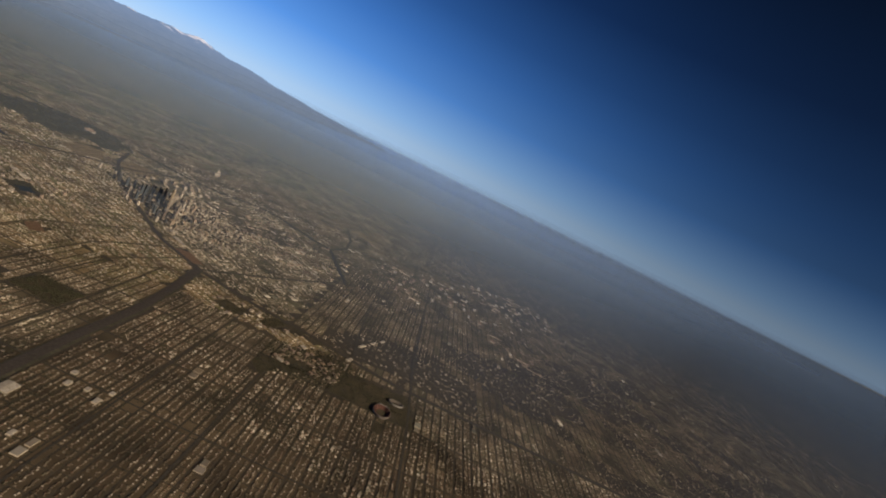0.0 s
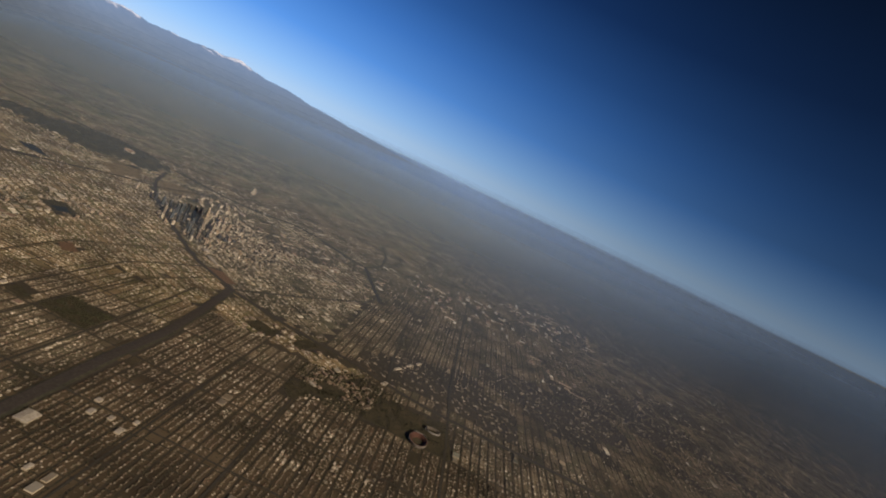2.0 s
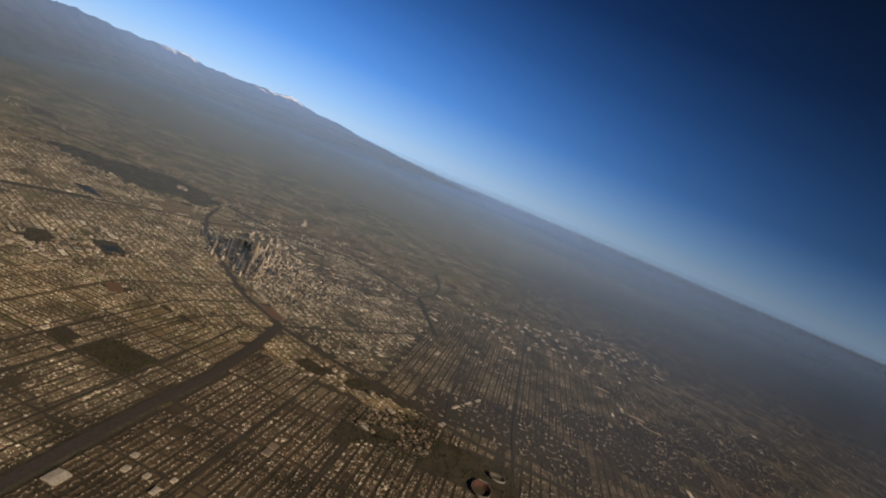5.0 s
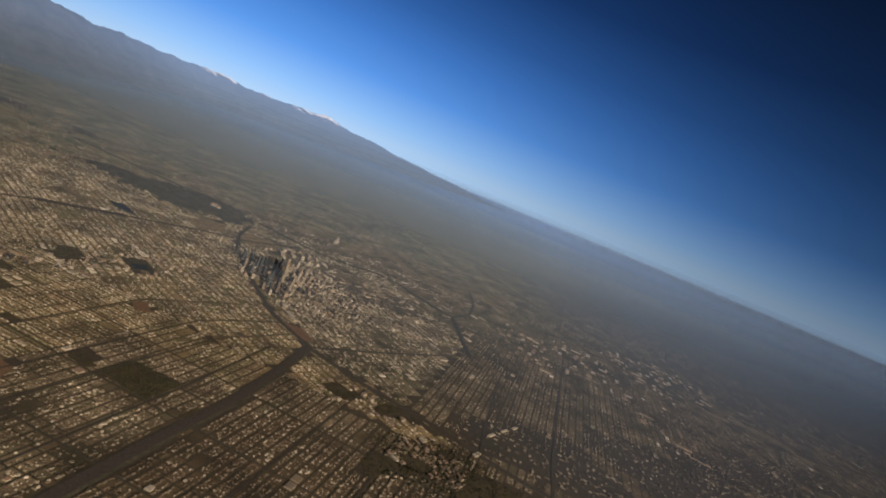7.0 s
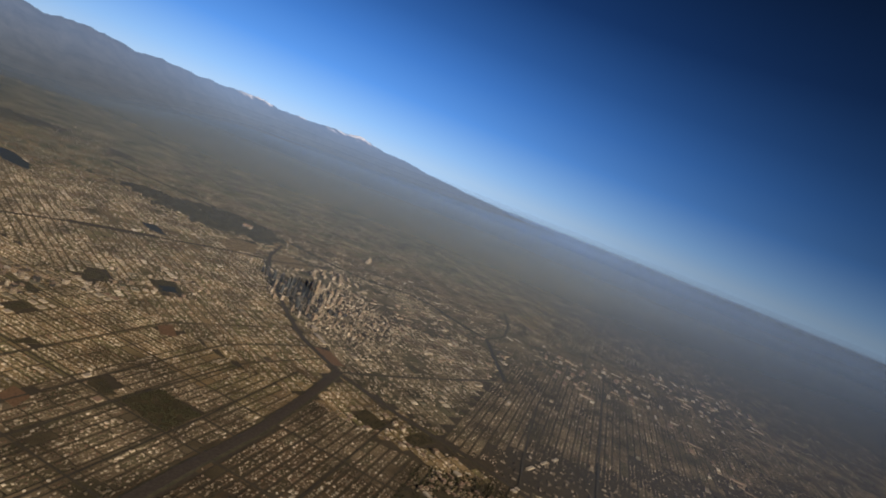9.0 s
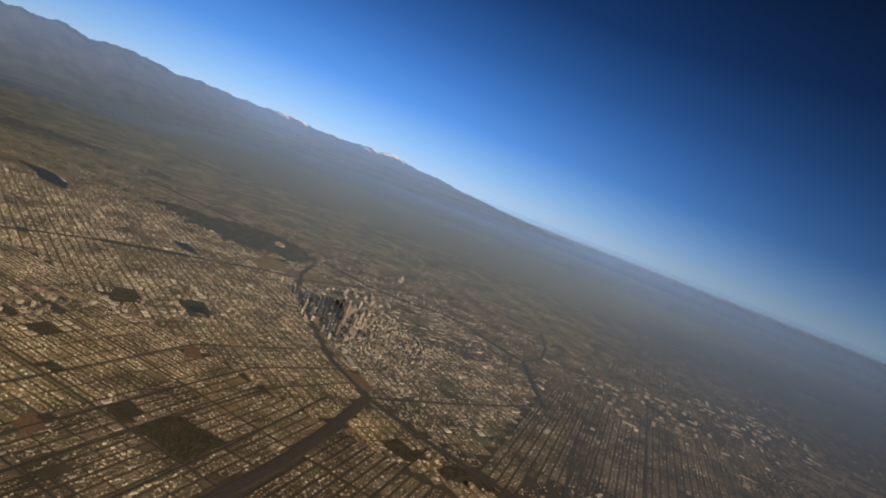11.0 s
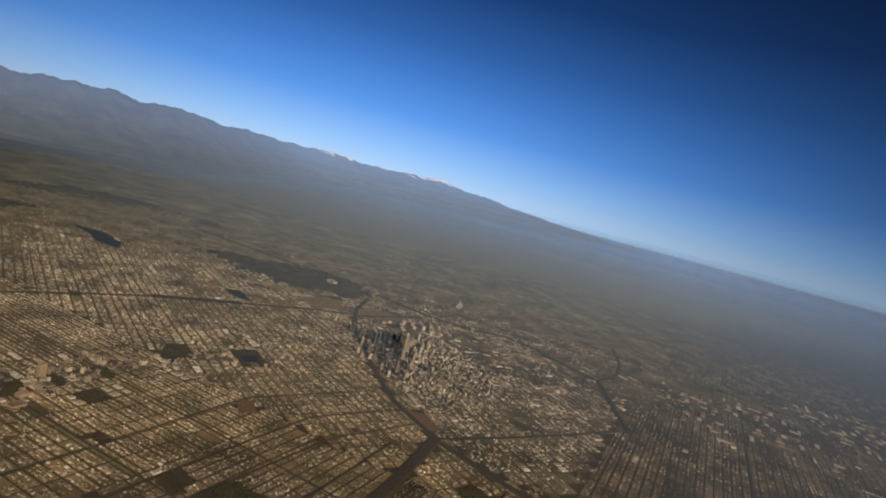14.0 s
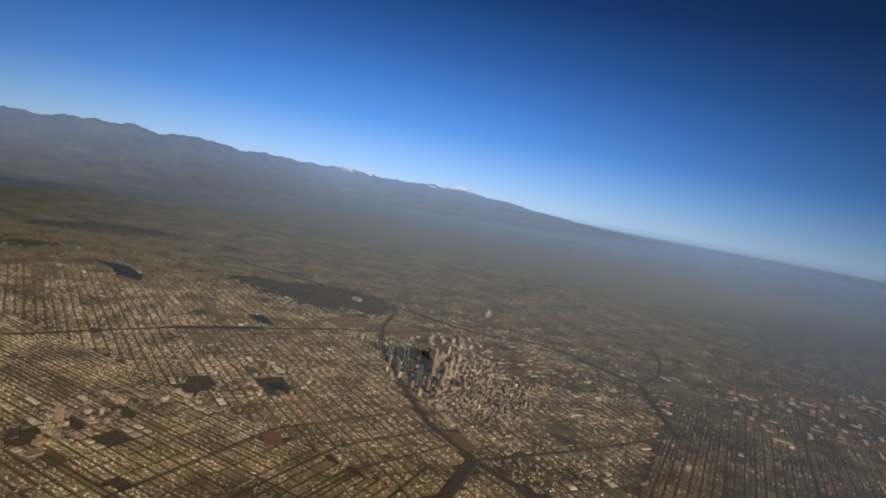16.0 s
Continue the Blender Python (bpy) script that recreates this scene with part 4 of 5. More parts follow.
bx, by = bx.ravel(), by.ravel()
ok = clear_ground(bx, by, 0.06)
bx, by = bx[ok], by[ok]
m = len(bx)
put_boxes("outer_blocks", bx, by, np.full(m, 0.178), np.full(m, 0.084), np.full(m, 0.0014), 0, [M_YARD, M_YARD], "yards and lots of outer street blocks", "city block")
hx = (bx[:, None] + rng.uniform(-0.075, 0.075, (m, 5))).ravel()
hy = (by[:, None] + np.where(rng.random((m, 5)) < 0.5, -0.022, 0.022) + rng.normal(0, 0.003, (m, 5))).ravel()
m = len(hx)
put_boxes("outer_houses", hx, hy, rng.uniform(0.012, 0.030, m), rng.uniform(0.009, 0.014, m), rng.uniform(0.004, 0.006, m), 0, [M_WALL, M_ROOF], "low houses of the outer suburbs", "house")

# ---- downtown and other single buildings ----


def facade(name, wall, glass, rough=0.35, storey=0.19):
    """Walls with rows of windows: bands of glass between floors, broken by piers."""
    m = bpy.data.materials.new(name)
    m.use_nodes = True
    n, l = m.node_tree.nodes, m.node_tree.links
    b = n["Principled BSDF"]
    b.inputs["Roughness"].default_value = rough
    geo = n.new("ShaderNodeNewGeometry")
    sep = n.new("ShaderNodeSeparateXYZ")
    l.new(geo.outputs["Position"], sep.inputs[0])
    rows = n.new("ShaderNodeMath")
    rows.operation = "PINGPONG"
    rows.inputs[1].default_value = storey
    l.new(sep.outputs["Z"], rows.inputs[0])
    cut = n.new("ShaderNodeMath")
    cut.operation = "GREATER_THAN"
    cut.inputs[1].default_value = storey * 0.5
    l.new(rows.outputs[0], cut.inputs[0])
    grime = n.new("ShaderNodeTexNoise")
    grime.inputs["Scale"].default_value, grime.inputs["Detail"].default_value = 0.7, 4
    l.new(geo.outputs["Position"], grime.inputs["Vector"])
    tone = n.new("ShaderNodeValToRGB")
    tone.color_ramp.elements[0].position, tone.color_ramp.elements[1].position = 0.3, 0.7
    tone.color_ramp.elements[0].color = (*[c * 0.78 for c in wall], 1)
    tone.color_ramp.elements[1].color = (*wall, 1)
    l.new(grime.outputs["Fac"], tone.inputs["Fac"])
    mix = n.new("ShaderNodeMix")
    mix.data_type = "RGBA"
    l.new(cut.outputs[0], mix.inputs[0])
    l.new(tone.outputs["Color"], mix.inputs[6])
    mix.inputs[7].default_value = (*glass, 1)
    l.new(mix.outputs[2], b.inputs["Base Color"])
    return m


F_STONE = facade("pale_stone_tower_front", (0.44, 0.37, 0.27), (0.12, 0.10, 0.08))
F_WHITE = facade("white_concrete_front", (0.66, 0.58, 0.45), (0.20, 0.175, 0.145))
F_BROWN = facade("brown_granite_front", (0.23, 0.175, 0.13), (0.08, 0.065, 0.055))
F_DARK = facade("dark_glass_front", (0.060, 0.058, 0.056), (0.022, 0.023, 0.025), 0.5)
F_BRICK = facade("old_brick_front", (0.42, 0.315, 0.21), (0.15, 0.115, 0.085), 0.6)
F_BLUE = facade("blue_glass_front", (0.085, 0.095, 0.10), (0.034, 0.042, 0.048), 0.45)
F_TAN = facade("golden_tan_front", (0.40, 0.30, 0.19), (0.20, 0.15, 0.10))
FRONTS = {"tan": (F_TAN, "golden tan"), "stone": (F_STONE, "pale stone"), "white": (F_WHITE, "white concrete"), "brown": (F_BROWN, "brown granite"),
          "dark": (F_DARK, "dark glass"), "brick": (F_BRICK, "old brick"), "blue": (F_BLUE, "bluish glass")}


def prism(w, d, h, cut=0.0, z=0.0, taper=1.0, lip=0.0):
    """A block with cut corners, from z up by h; with a lip its roof lies inside a parapet."""
    def ring(f, zz, inset=0.0):
        a, b, c = w / 2 * f - inset, d / 2 * f - inset, cut * f
        if cut <= 0:
            return [(-a, -b, zz), (a, -b, zz), (a, b, zz), (-a, b, zz)]
        return [(-a + c, -b, zz), (a - c, -b, zz), (a, -b + c, zz), (a, b - c, zz), (a - c, b, zz), (-a + c, b, zz), (-a, b - c, zz), (-a, -b + c, zz)]
    rings = [ring(1, z), ring(taper, z + h)]
    if lip:
        rings += [ring(taper, z + h, lip), ring(taper, z + h - lip * 1.2, lip)]
    m = len(rings[0])
    v = [p for r in rings for p in r]
    side = [[r * m + i, r * m + (i + 1) % m, (r + 1) * m + (i + 1) % m, (r + 1) * m + i] for r in range(len(rings) - 1) for i in range(m)]
    return v, side, [[(len(rings) - 1) * m + i for i in range(m)]]


def block(name, root, mat, roof, w, d, h, cut=0.0, z=0.0, taper=1.0, lip=0.0, at=(0, 0), label=""):
    v, side, top = prism(w, d, h, cut, z, taper, lip)
    v = [(x + at[0], y + at[1], zz) for x, y, zz in v]
    return part(name, mesh_of(name, v, [(side, 0), (top, 1)], [mat, roof]), root, label)


def place(name, x, y, deg, label, category, group=""):
    root = new(name)
    root.matrix_basis = pose(x * K, y * K, 0.05 + float(height(x, y)) * K, 0, 0, deg)
    return tagged(root, label, category, group)


DOWN = 53.0     # turn of the downtown street grid


def skyscraper(x, y, h, w, d, front, crown):
    mat, look_of = FRONTS[front]
    w, d, h = 0.88 * w * K / 1000, 0.88 * d * K / 1000, h * K / 1000
    root = place("skyscraper", x, y, DOWN, f"tall {look_of} office tower among the downtown high-rises", "skyscraper", "downtown high-rises")
    block("podium", root, FRONTS["stone"][0], M_CONCRETE, w * 1.45, d * 1.4, min(h * 0.08, 0.9), lip=0.05)
    if crown == "round":
        block("shaft", root, mat, M_CONCRETE, w, d, h * 0.80, cut=w * 0.28)
        block("setback", root, mat, M_CONCRETE, w * 0.86, d * 0.86, h * 0.13, cut=w * 0.25, z=h * 0.80)
        block("crown", root, FRONTS["white"][0], M_CONCRETE, w * 0.72, d * 0.72, h * 0.07, cut=w * 0.2, z=h * 0.93, lip=0.06, label="pale ring crown")
    elif crown == "slope":
        block("shaft", root, mat, M_CONCRETE, w, d, h * 0.88, cut=w * 0.12)
        block("crown", root, mat, M_CONCRETE, w, d, h * 0.12, cut=w * 0.12, z=h * 0.88, taper=0.45)
    elif crown == "step":
        block("shaft", root, mat, M_CONCRETE, w, d, h * 0.72, lip=0.05)
        setback = block("setback", root, mat, M_CONCRETE, w * 0.74, d * 0.78, h * 0.20, z=h * 0.71, lip=0.04)
        block("penthouse", setback, M_CONCRETE, M_CONCRETE, w * 0.4, d * 0.45, h * 0.06, z=h * 0.90)
    else:
        shaft = block("shaft", root, mat, M_CONCRETE, w, d, h * 0.95, cut=w * 0.05, lip=0.06)
        block("penthouse", shaft, M_CONCRETE, M_CONCRETE, w * 0.5, d * 0.55, h * 0.06, z=h * 0.93)
        block("lift_housing", shaft, M_CONCRETE, M_CONCRETE, w * 0.2, d * 0.2, h * 0.09, z=h * 0.93, at=(w * 0.2, d * 0.1))
    return root


TOWERS = [  # x, y in kilometres; height, width, depth in metres
    (-0.03, -0.04, 385, 54, 54, "stone", "round"), (-0.03, 0.36, 255, 48, 44, "blue", "flat"), (-0.13, 0.22, 170, 44, 44, "dark", "flat"),
    (-0.14, 0.08, 160, 46, 42, "blue", "slope"), (0.03, -0.18, 190, 44, 40, "stone", "step"), (-0.58, -0.26, 180, 44, 40, "brown", "flat"),
    (-0.66, -0.20, 165, 40, 40, "dark", "flat"), (-0.52, -0.08, 170, 42, 42, "blue", "flat"), (0.25, 0.39, 225, 46, 46, "dark", "flat"),
    (0.17, 0.24, 262, 50, 46, "dark", "flat"), (0.10, 0.13, 270, 48, 48, "brown", "slope"), (0.45, 0.27, 220, 50, 40, "dark", "flat"),
    (-0.29, 0.23, 150, 42, 38, "dark", "flat"), (-0.26, 0.35, 180, 44, 44, "blue", "flat"), (0.22, 0.67, 160, 44, 40, "dark", "flat"),
    (0.16, 0.76, 185, 46, 40, "blue", "step"), (0.19, 0.91, 165, 40, 40, "dark", "flat"), (0.29, 1.05, 130, 44, 36, "white", "flat"),
    (-0.46, 0.39, 110, 60, 40, "white", "flat"), (-0.50, 0.18, 95, 44, 44, "white", "flat"), (0.32, 0.08, 185, 46, 40, "stone", "flat"),
    (1.01, 0.26, 150, 40, 40, "white", "step"), (0.60, 0.17, 165, 44, 40, "stone", "flat"), (0.64, 0.01, 140, 40, 40, "brick", "step"),
    (0.84, 0.02, 130, 46, 38, "stone", "flat"), (0.56, -0.20, 125, 40, 40, "brick", "flat"), (-0.83, -0.29, 112, 50, 36, "white", "flat"),
    (-0.37, -0.30, 110, 44, 40, "dark", "flat"), (-0.39, 0.01, 140, 42, 42, "blue", "flat"), (0.10, 0.48, 185, 46, 42, "blue", "flat"),
    (0.46, 1.40, 95, 60, 34, "white", "flat"), (-0.17, 0.52, 180, 44, 44, "stone", "slope"), (0.38, -0.09, 145, 42, 38, "white", "flat"),
    (-0.05, 0.60, 140, 46, 40, "dark", "flat"), (0.36, 0.52, 150, 44, 40, "dark", "flat"), (-0.30, -0.12, 150, 44, 40, "dark", "slope"),
    (-0.20, -0.24, 120, 44, 38, "brown", "flat")]
taken = []
for row in TOWERS:
    skyscraper(row[0], row[1], row[2] * (0.78 if row[0] < -0.1 else 0.91), *row[3:])
    taken.append((row[0], row[1], 0.05))


def free_spot(x, y, r):
    return all(math.hypot(x - a, y - b) > r + c for a, b, c in taken) and bool(clear_ground(np.array([x]), np.array([y]), r * 0.7)[0])


def mid_rise(x, y, h, w, d, deg, front, group, where):
    mat, look_of = FRONTS[front]
    w, d, h = w * K / 1000, d * K / 1000, h * K / 1000
    root = place("mid_rise_building", x, y, deg, f"{look_of} mid-rise block {where}", "building", group)
    body = block("body", root, mat, M_FLAT, w, d, h, lip=0.06)
    block("penthouse", body, M_CONCRETE, M_FLAT, w * 0.32, d * 0.3, 0.2, z=h - 0.06, at=(w * random.uniform(-0.2, 0.2), d * random.uniform(-0.15, 0.15)))
    block("base_storey", root, F_STONE, M_FLAT, w * 1.14, d * 1.1, 0.35 if h > 2.2 else 0.2, lip=0.04)
    taken.append((x, y, max(w, d) * 0.6 / K))
    return root


def scatter(count, corners, sizes, fronts, heights, deg, group, where, tries=9000):
    """Mid-rise blocks strewn over a quarter, each on free ground."""
    made = 0
    xs, ys = [c[0] for c in corners], [c[1] for c in corners]
    for _ in range(tries):
        x, y = random.uniform(min(xs), max(xs)), random.uniform(min(ys), max(ys))
        if not inside(np.array([x]), np.array([y]), corners)[0]:
            continue
        w, d = random.uniform(*sizes), random.uniform(*sizes)
        if not free_spot(x, y, max(w, d) * 0.0006):
            continue
        mid_rise(x, y, random.uniform(*heights) * random.choice((0.6, 0.8, 1, 1.2)), w, d, deg, random.choice(fronts), group, where)
        made += 1
        if made >= count:
            break


scatter(44, [(-0.85, -0.2), (-0.4, 0.55), (0.6, 0.7), (0.9, 0.2), (0.1, -0.6), (-0.6, -0.6)], (30, 52), ["stone", "white", "brick", "dark", "stone"], (45, 85), DOWN, "downtown mid-rises", "at the foot of the towers")
scatter(120, [(-0.75, -0.45), (0.0, -0.2), (0.75, 0.4), (1.3, 0.2), (0.5, -0.95), (-0.55, -1.2)], (20, 34), ["white", "stone", "brick", "white", "tan", "brown"], (15, 36), DOWN, "old downtown blocks", "in the old downtown quarter")
scatter(26, [(-4.35, 0.95), (-4.3, 1.35), (-3.1, 1.70), (-2.9, 1.25), (-3.7, 0.98)], (24, 46), ["brown", "brick", "dark", "brown", "stone", "dark"], (14, 50), 0, "boulevard office blocks", "along the western boulevard")
scatter(64, [(-4.3, 1.05), (-3.2, 1.0), (-1.5, 0.62), (-1.35, 1.0), (-3.1, 1.55), (-4.3, 1.4)], (20, 40), ["white", "stone", "white", "brick", "dark"], (12, 36), 0, "boulevard office blocks", "along the western boulevard")
scatter(16, [(-2.3, 0.55), (-1.5, 0.35), (-1.35, 1.2), (-2.2, 1.6)], (28, 44), ["white", "stone", "brick"], (22, 40), 62, "park-side blocks", "beside the park with a lake")
scatter(40, [(-3.25, -2.9), (-2.75, -3.0), (-2.7, -3.55), (-3.3, -3.65)], (24, 46), ["brick", "brown", "stone", "brick"], (12, 24), 62, "campus halls", "on the university campus")
old = [(-0.95, -0.5), (-0.4, -0.35), (0.1, 0.0), (0.75, 0.5), (1.6, 0.3), (0.8, -1.15), (-0.5, -1.5), (-1.0, -1.2)]
ox, oy = rng.uniform(-1.0, 1.6, 4000), rng.uniform(-1.5, 0.5, 4000)
ok = inside(ox, oy, old) & clear_ground(ox, oy, 0.014)
for a, b, c in taken:
    ok &= np.hypot(ox - a, oy - b) > c + 0.006
ox, oy = ox[ok][:900], oy[ok][:900]
m = len(ox)
put_boxes("old_downtown_stock", ox, oy, rng.uniform(0.012, 0.030, m), rng.uniform(0.010, 0.024, m), rng.uniform(0.008, 0.026, m) * rng.uniform(0.6, 1.2, m), DOWN, [M_WALL, M_FLAT],
          "dense small cream and grey blocks of the old downtown", "building")
scatter(22, [(1.0, 0.6), (1.3, 1.3), (2.3, 0.7), (1.9, 0.1)], (40, 70), ["white", "stone"], (20, 60), DOWN, "civic blocks", "in the civic quarter")
scatter(14, [(-2.75, -2.0), (-2.3, -1.8), (-2.2, -2.8), (-2.7, -2.9)], (34, 54), ["white", "stone"], (14, 26), 62, "institute blocks", "near the southern freeway")

# the large slab on the western boulevard and its neighbours
for x, y, h, w, d, front in ((-3.90, 1.28, 120, 58, 36, "tan"), (-4.05, 1.215, 34, 30, 22, "white"), (-3.995, 1.205, 34, 26, 22, "white"), (-3.945, 1.195, 34, 26, 22, "stone"), (-3.895, 1.185, 32, 26, 22, "white"), (-4.18, 1.03, 26, 84, 60, "tan"), (-4.30, 0.90, 16, 110, 80, "tan"), (-3.66, 1.29, 40, 46, 36, "white"), (-3.60, 1.20, 60, 22, 24, "white"), (-3.36, 1.34, 70, 36, 40, "stone"),
                             (-3.27, 1.25, 60, 40, 50, "dark"), (-4.26, 1.22, 82, 50, 40, "dark"), (-3.03, 1.15, 48, 56, 40, "white")):
    mid_rise(x, y, h, w, d, 0, front, "boulevard office blocks", "along the western boulevard")


def warehouse(x, y, w, d, h, deg, pale, where):
    w, d, h = w * K / 1000, d * K / 1000, h * K / 1000
    root = place("warehouse", x, y, deg, f"long low {'white' if pale else 'grey'}-roofed warehouse {where}", "warehouse", "industrial sheds")
    block("walls", root, M_WALL, M_WALL, w, d, h)
    v = [(-w / 2 - 0.03, -d / 2 - 0.03, h), (w / 2 + 0.03, -d / 2 - 0.03, h), (w / 2 + 0.03, d / 2 + 0.03, h), (-w / 2 - 0.03, d / 2 + 0.03, h),
         (-w / 2 - 0.03, 0, h + d * 0.06), (w / 2 + 0.03, 0, h + d * 0.06)]
    roof = part("roof", mesh_of("roof", v, [([[0, 1, 5, 4], [2, 3, 4, 5]], 0), ([[3, 0, 4], [1, 2, 5]], 0)], [M_PALE if pale else M_FLAT]), root)
    for i in range(max(2, int(w / 1.4))):
        u = (i + 0.5) / max(2, int(w / 1.4)) * w - w / 2
        block("skylight", roof, M_CONCRETE, M_CONCRETE, 0.14, d * 0.22, 0.06, z=h + d * 0.025, at=(u, -d * 0.24))
    taken.append((x, y, max(w, d) * 0.5 / K))


M_PALE = material("white_roof_coating", [(0.30, 0.27, 0.225), (0.40, 0.36, 0.305), (0.52, 0.48, 0.42)], 0.8)
made = 0
for _ in range(6000):
    x, y = random.uniform(-1.5, 2.5), random.uniform(-2.7, 0.0)
    w, d = random.uniform(60, 150), random.uniform(28, 60)
    if x - y * 0.3 < 0.7 or not free_spot(x, y, w * 0.0005):
        continue
    warehouse(x, y, w, d, random.uniform(8, 14), random.choice((DOWN, DOWN - 90)), random.random() < 0.4, "between downtown and the river")
    made += 1
    if made >= 90:
        break
made = 0
for _ in range(4000):
    x, y = random.uniform(0.8, 7.5), random.uniform(-7.5, -3.0)
    w, d = random.uniform(90, 240), random.uniform(40, 80)
    if soft_noise(x, y, 1.1, 3.0) < 0.15 or not free_spot(x, y, w * 0.0005):
        continue
    warehouse(x, y, w, d, random.uniform(9, 14), random.choice((0, 0, 90)), random.random() < 0.25, "in the southern industrial belt")
    made += 1
    if made >= 110:
        break
for x, y, w, d, deg in ((-5.47, -1.80, 130, 95, 0), (-1.14, -0.78, 150, 60, 53), (-1.24, -0.90, 150, 50, 53), (-2.66, -3.10, 70, 60, 62), (-3.24, -3.0, 80, 40, 62),
                        (-4.14, -0.40, 60, 40, 0), (-2.36, -3.62, 40, 34, 62), (-1.17, -2.28, 90, 30, 53), (-1.22, -2.38, 60, 30, 53), (-5.15, -2.0, 60, 40, 0), (-5.0, -1.95, 50, 40, 0), (-5.2, -2.25, 70, 36, 0), (-5.04, -2.27, 44, 30, 0), (-5.12, -2.13, 50, 34, 0), (-5.83, -2.12, 60, 30, 0), (-1.78, -3.66, 130, 34, -22), (-1.50, -3.77, 120, 30, -22), (-1.27, -3.87, 110, 34, -22), (-2.43, -3.60, 44, 60, 62)):
    warehouse(x, y, w, d, 12, deg, True, "beside the freeway")


def bowl(name, x, y, a, b, h, deg, label, rim, seats, turf, open_end):
    """A stadium: outer wall, rim, stepped seats down to an oval field, and an end building."""
    root = place(name, x, y, deg, label, "stadium")
    n = 48
    t = np.arange(n) * 2 * math.pi / n
    def ring(f, z):
        return np.c_[a * f * np.cos(t), b * f * np.sin(t), np.full(n, z)]
    def skin(rings):
        v = np.concatenate(rings)
        i = np.arange(n)
        j = (i + 1) % n
        return v, np.concatenate([np.stack([r * n + i, r * n + j, r * n + n + j, r * n + n + i], -1) for r in range(len(rings) - 1)])
    v, q = skin([ring(1.0, -0.1), ring(1.02, h), ring(0.97, h)])
    part("outer_wall", mesh_of("outer_wall", v, [(q, 0)], [rim]), root)
    steps = []
    for k in range(9):
        f, z = 0.97 - 0.05 * k, h * (1 - k / 8.6)
        steps += [ring(f, z), ring(f - 0.05, z)]
    v, q = skin(steps)
    part("seating", mesh_of("seating", v, [(q, 0)], [seats]), root, "tiers of reddish seats")
    v = np.concatenate([ring(0.525, 0.06)])
    part("field", mesh_of("field", v, [([list(range(n))], 0)], [turf]), root, "green playing field")
    block("end_building", root, M_CONCRETE, M_CONCRETE, a * 0.08, b * 1.0, h * 1.25, at=(a * open_end, 0), lip=0.04)
    for s in (-1, 1):
        block("scoreboard", root, F_DARK, M_CONCRETE, a * 0.03, b * 0.3, h * 0.5, z=h * 0.9, at=(a * open_end * 0.9, s * b * 0.55))
    return root


M_CONCRETE_OLD = material("weathered_concrete", [(0.09, 0.078, 0.066), (0.13, 0.112, 0.095), (0.18, 0.155, 0.13)], 0.9)
M_TURF = material("turf", [(0.04, 0.06, 0.02), (0.06, 0.085, 0.03)], 1.0)
bowl("stadium", -3.33, -4.15, 6.6, 4.7, 1.3, 0, "oval concrete stadium bowl with reddish seats", M_CONCRETE_OLD, M_SEAT, M_TURF, 0.98)
bowl("football_stadium", -2.98, -4.27, 4.0, 3.0, 1.0, 90, "smaller white-rimmed stadium bowl beside the park", M_CONCRETE, M_CONCRETE_OLD, M_TURF, 0.95)
bowl("ballpark", 2.35, 2.85, 5.5, 5.0, 1.4, 40, "pale ballpark bowl on the wooded hill", M_PALE, M_FLAT, M_TURF, 0.9)


def arena(x, y, r, h):
    root = place("arena", x, y, DOWN, "oval sports arena with a pale domed roof", "arena")
    n = 32
    t = np.arange(n) * 2 * math.pi / n
    rings = [np.c_[r * f * np.cos(t), r * 0.8 * f * np.sin(t), np.full(n, z)] for f, z in ((1, -0.1), (1.03, h * 0.7), (1.0, h * 0.75))]
    i = np.arange(n)
    j = (i + 1) % n
    q = np.concatenate([np.stack([k * n + i, k * n + j, k * n + n + j, k * n + n + i], -1) for k in range(2)])
    part("drum", mesh_of("drum", np.concatenate(rings), [(q, 0)], [F_STONE]), root)
    dome = [np.c_[r * f * np.cos(t), r * 0.8 * f * np.sin(t), np.full(n, h * z)] for f, z in ((1.0, 0.75), (0.8, 0.88), (0.5, 0.97), (0.15, 1.0))]
    q = np.concatenate([np.stack([k * n + i, k * n + j, k * n + n + j, k * n + n + i], -1) for k in range(3)])
    part("roof", mesh_of("roof", np.concatenate(dome), [(q, 0), ([list(range(3 * n, 4 * n))], 0)], [M_PALE], smooth=True), root, "pale domed roof")


arena(-0.98, -0.62, 2.9, 2.0)


def hospital(x, y):
    root = place("hospital", x, y, 20, "bulky pale stepped hospital on the eastern rise", "hospital")
    block("base_block", root, F_STONE, M_FLAT, 9, 5, 1.6, lip=0.06)
    block("tower_block", root, F_WHITE, M_FLAT, 4.2, 3.0, 4.2, z=1.5, lip=0.06)
    block("side_wing", root, F_WHITE, M_FLAT, 3.0, 4.0, 2.6, z=0, at=(-5.0, 1.2), lip=0.06)
    block("side_wing", root, F_WHITE, M_FLAT, 3.0, 4.0, 2.2, z=0, at=(5.2, -0.8), lip=0.06)


hospital(4.33, 1.03)

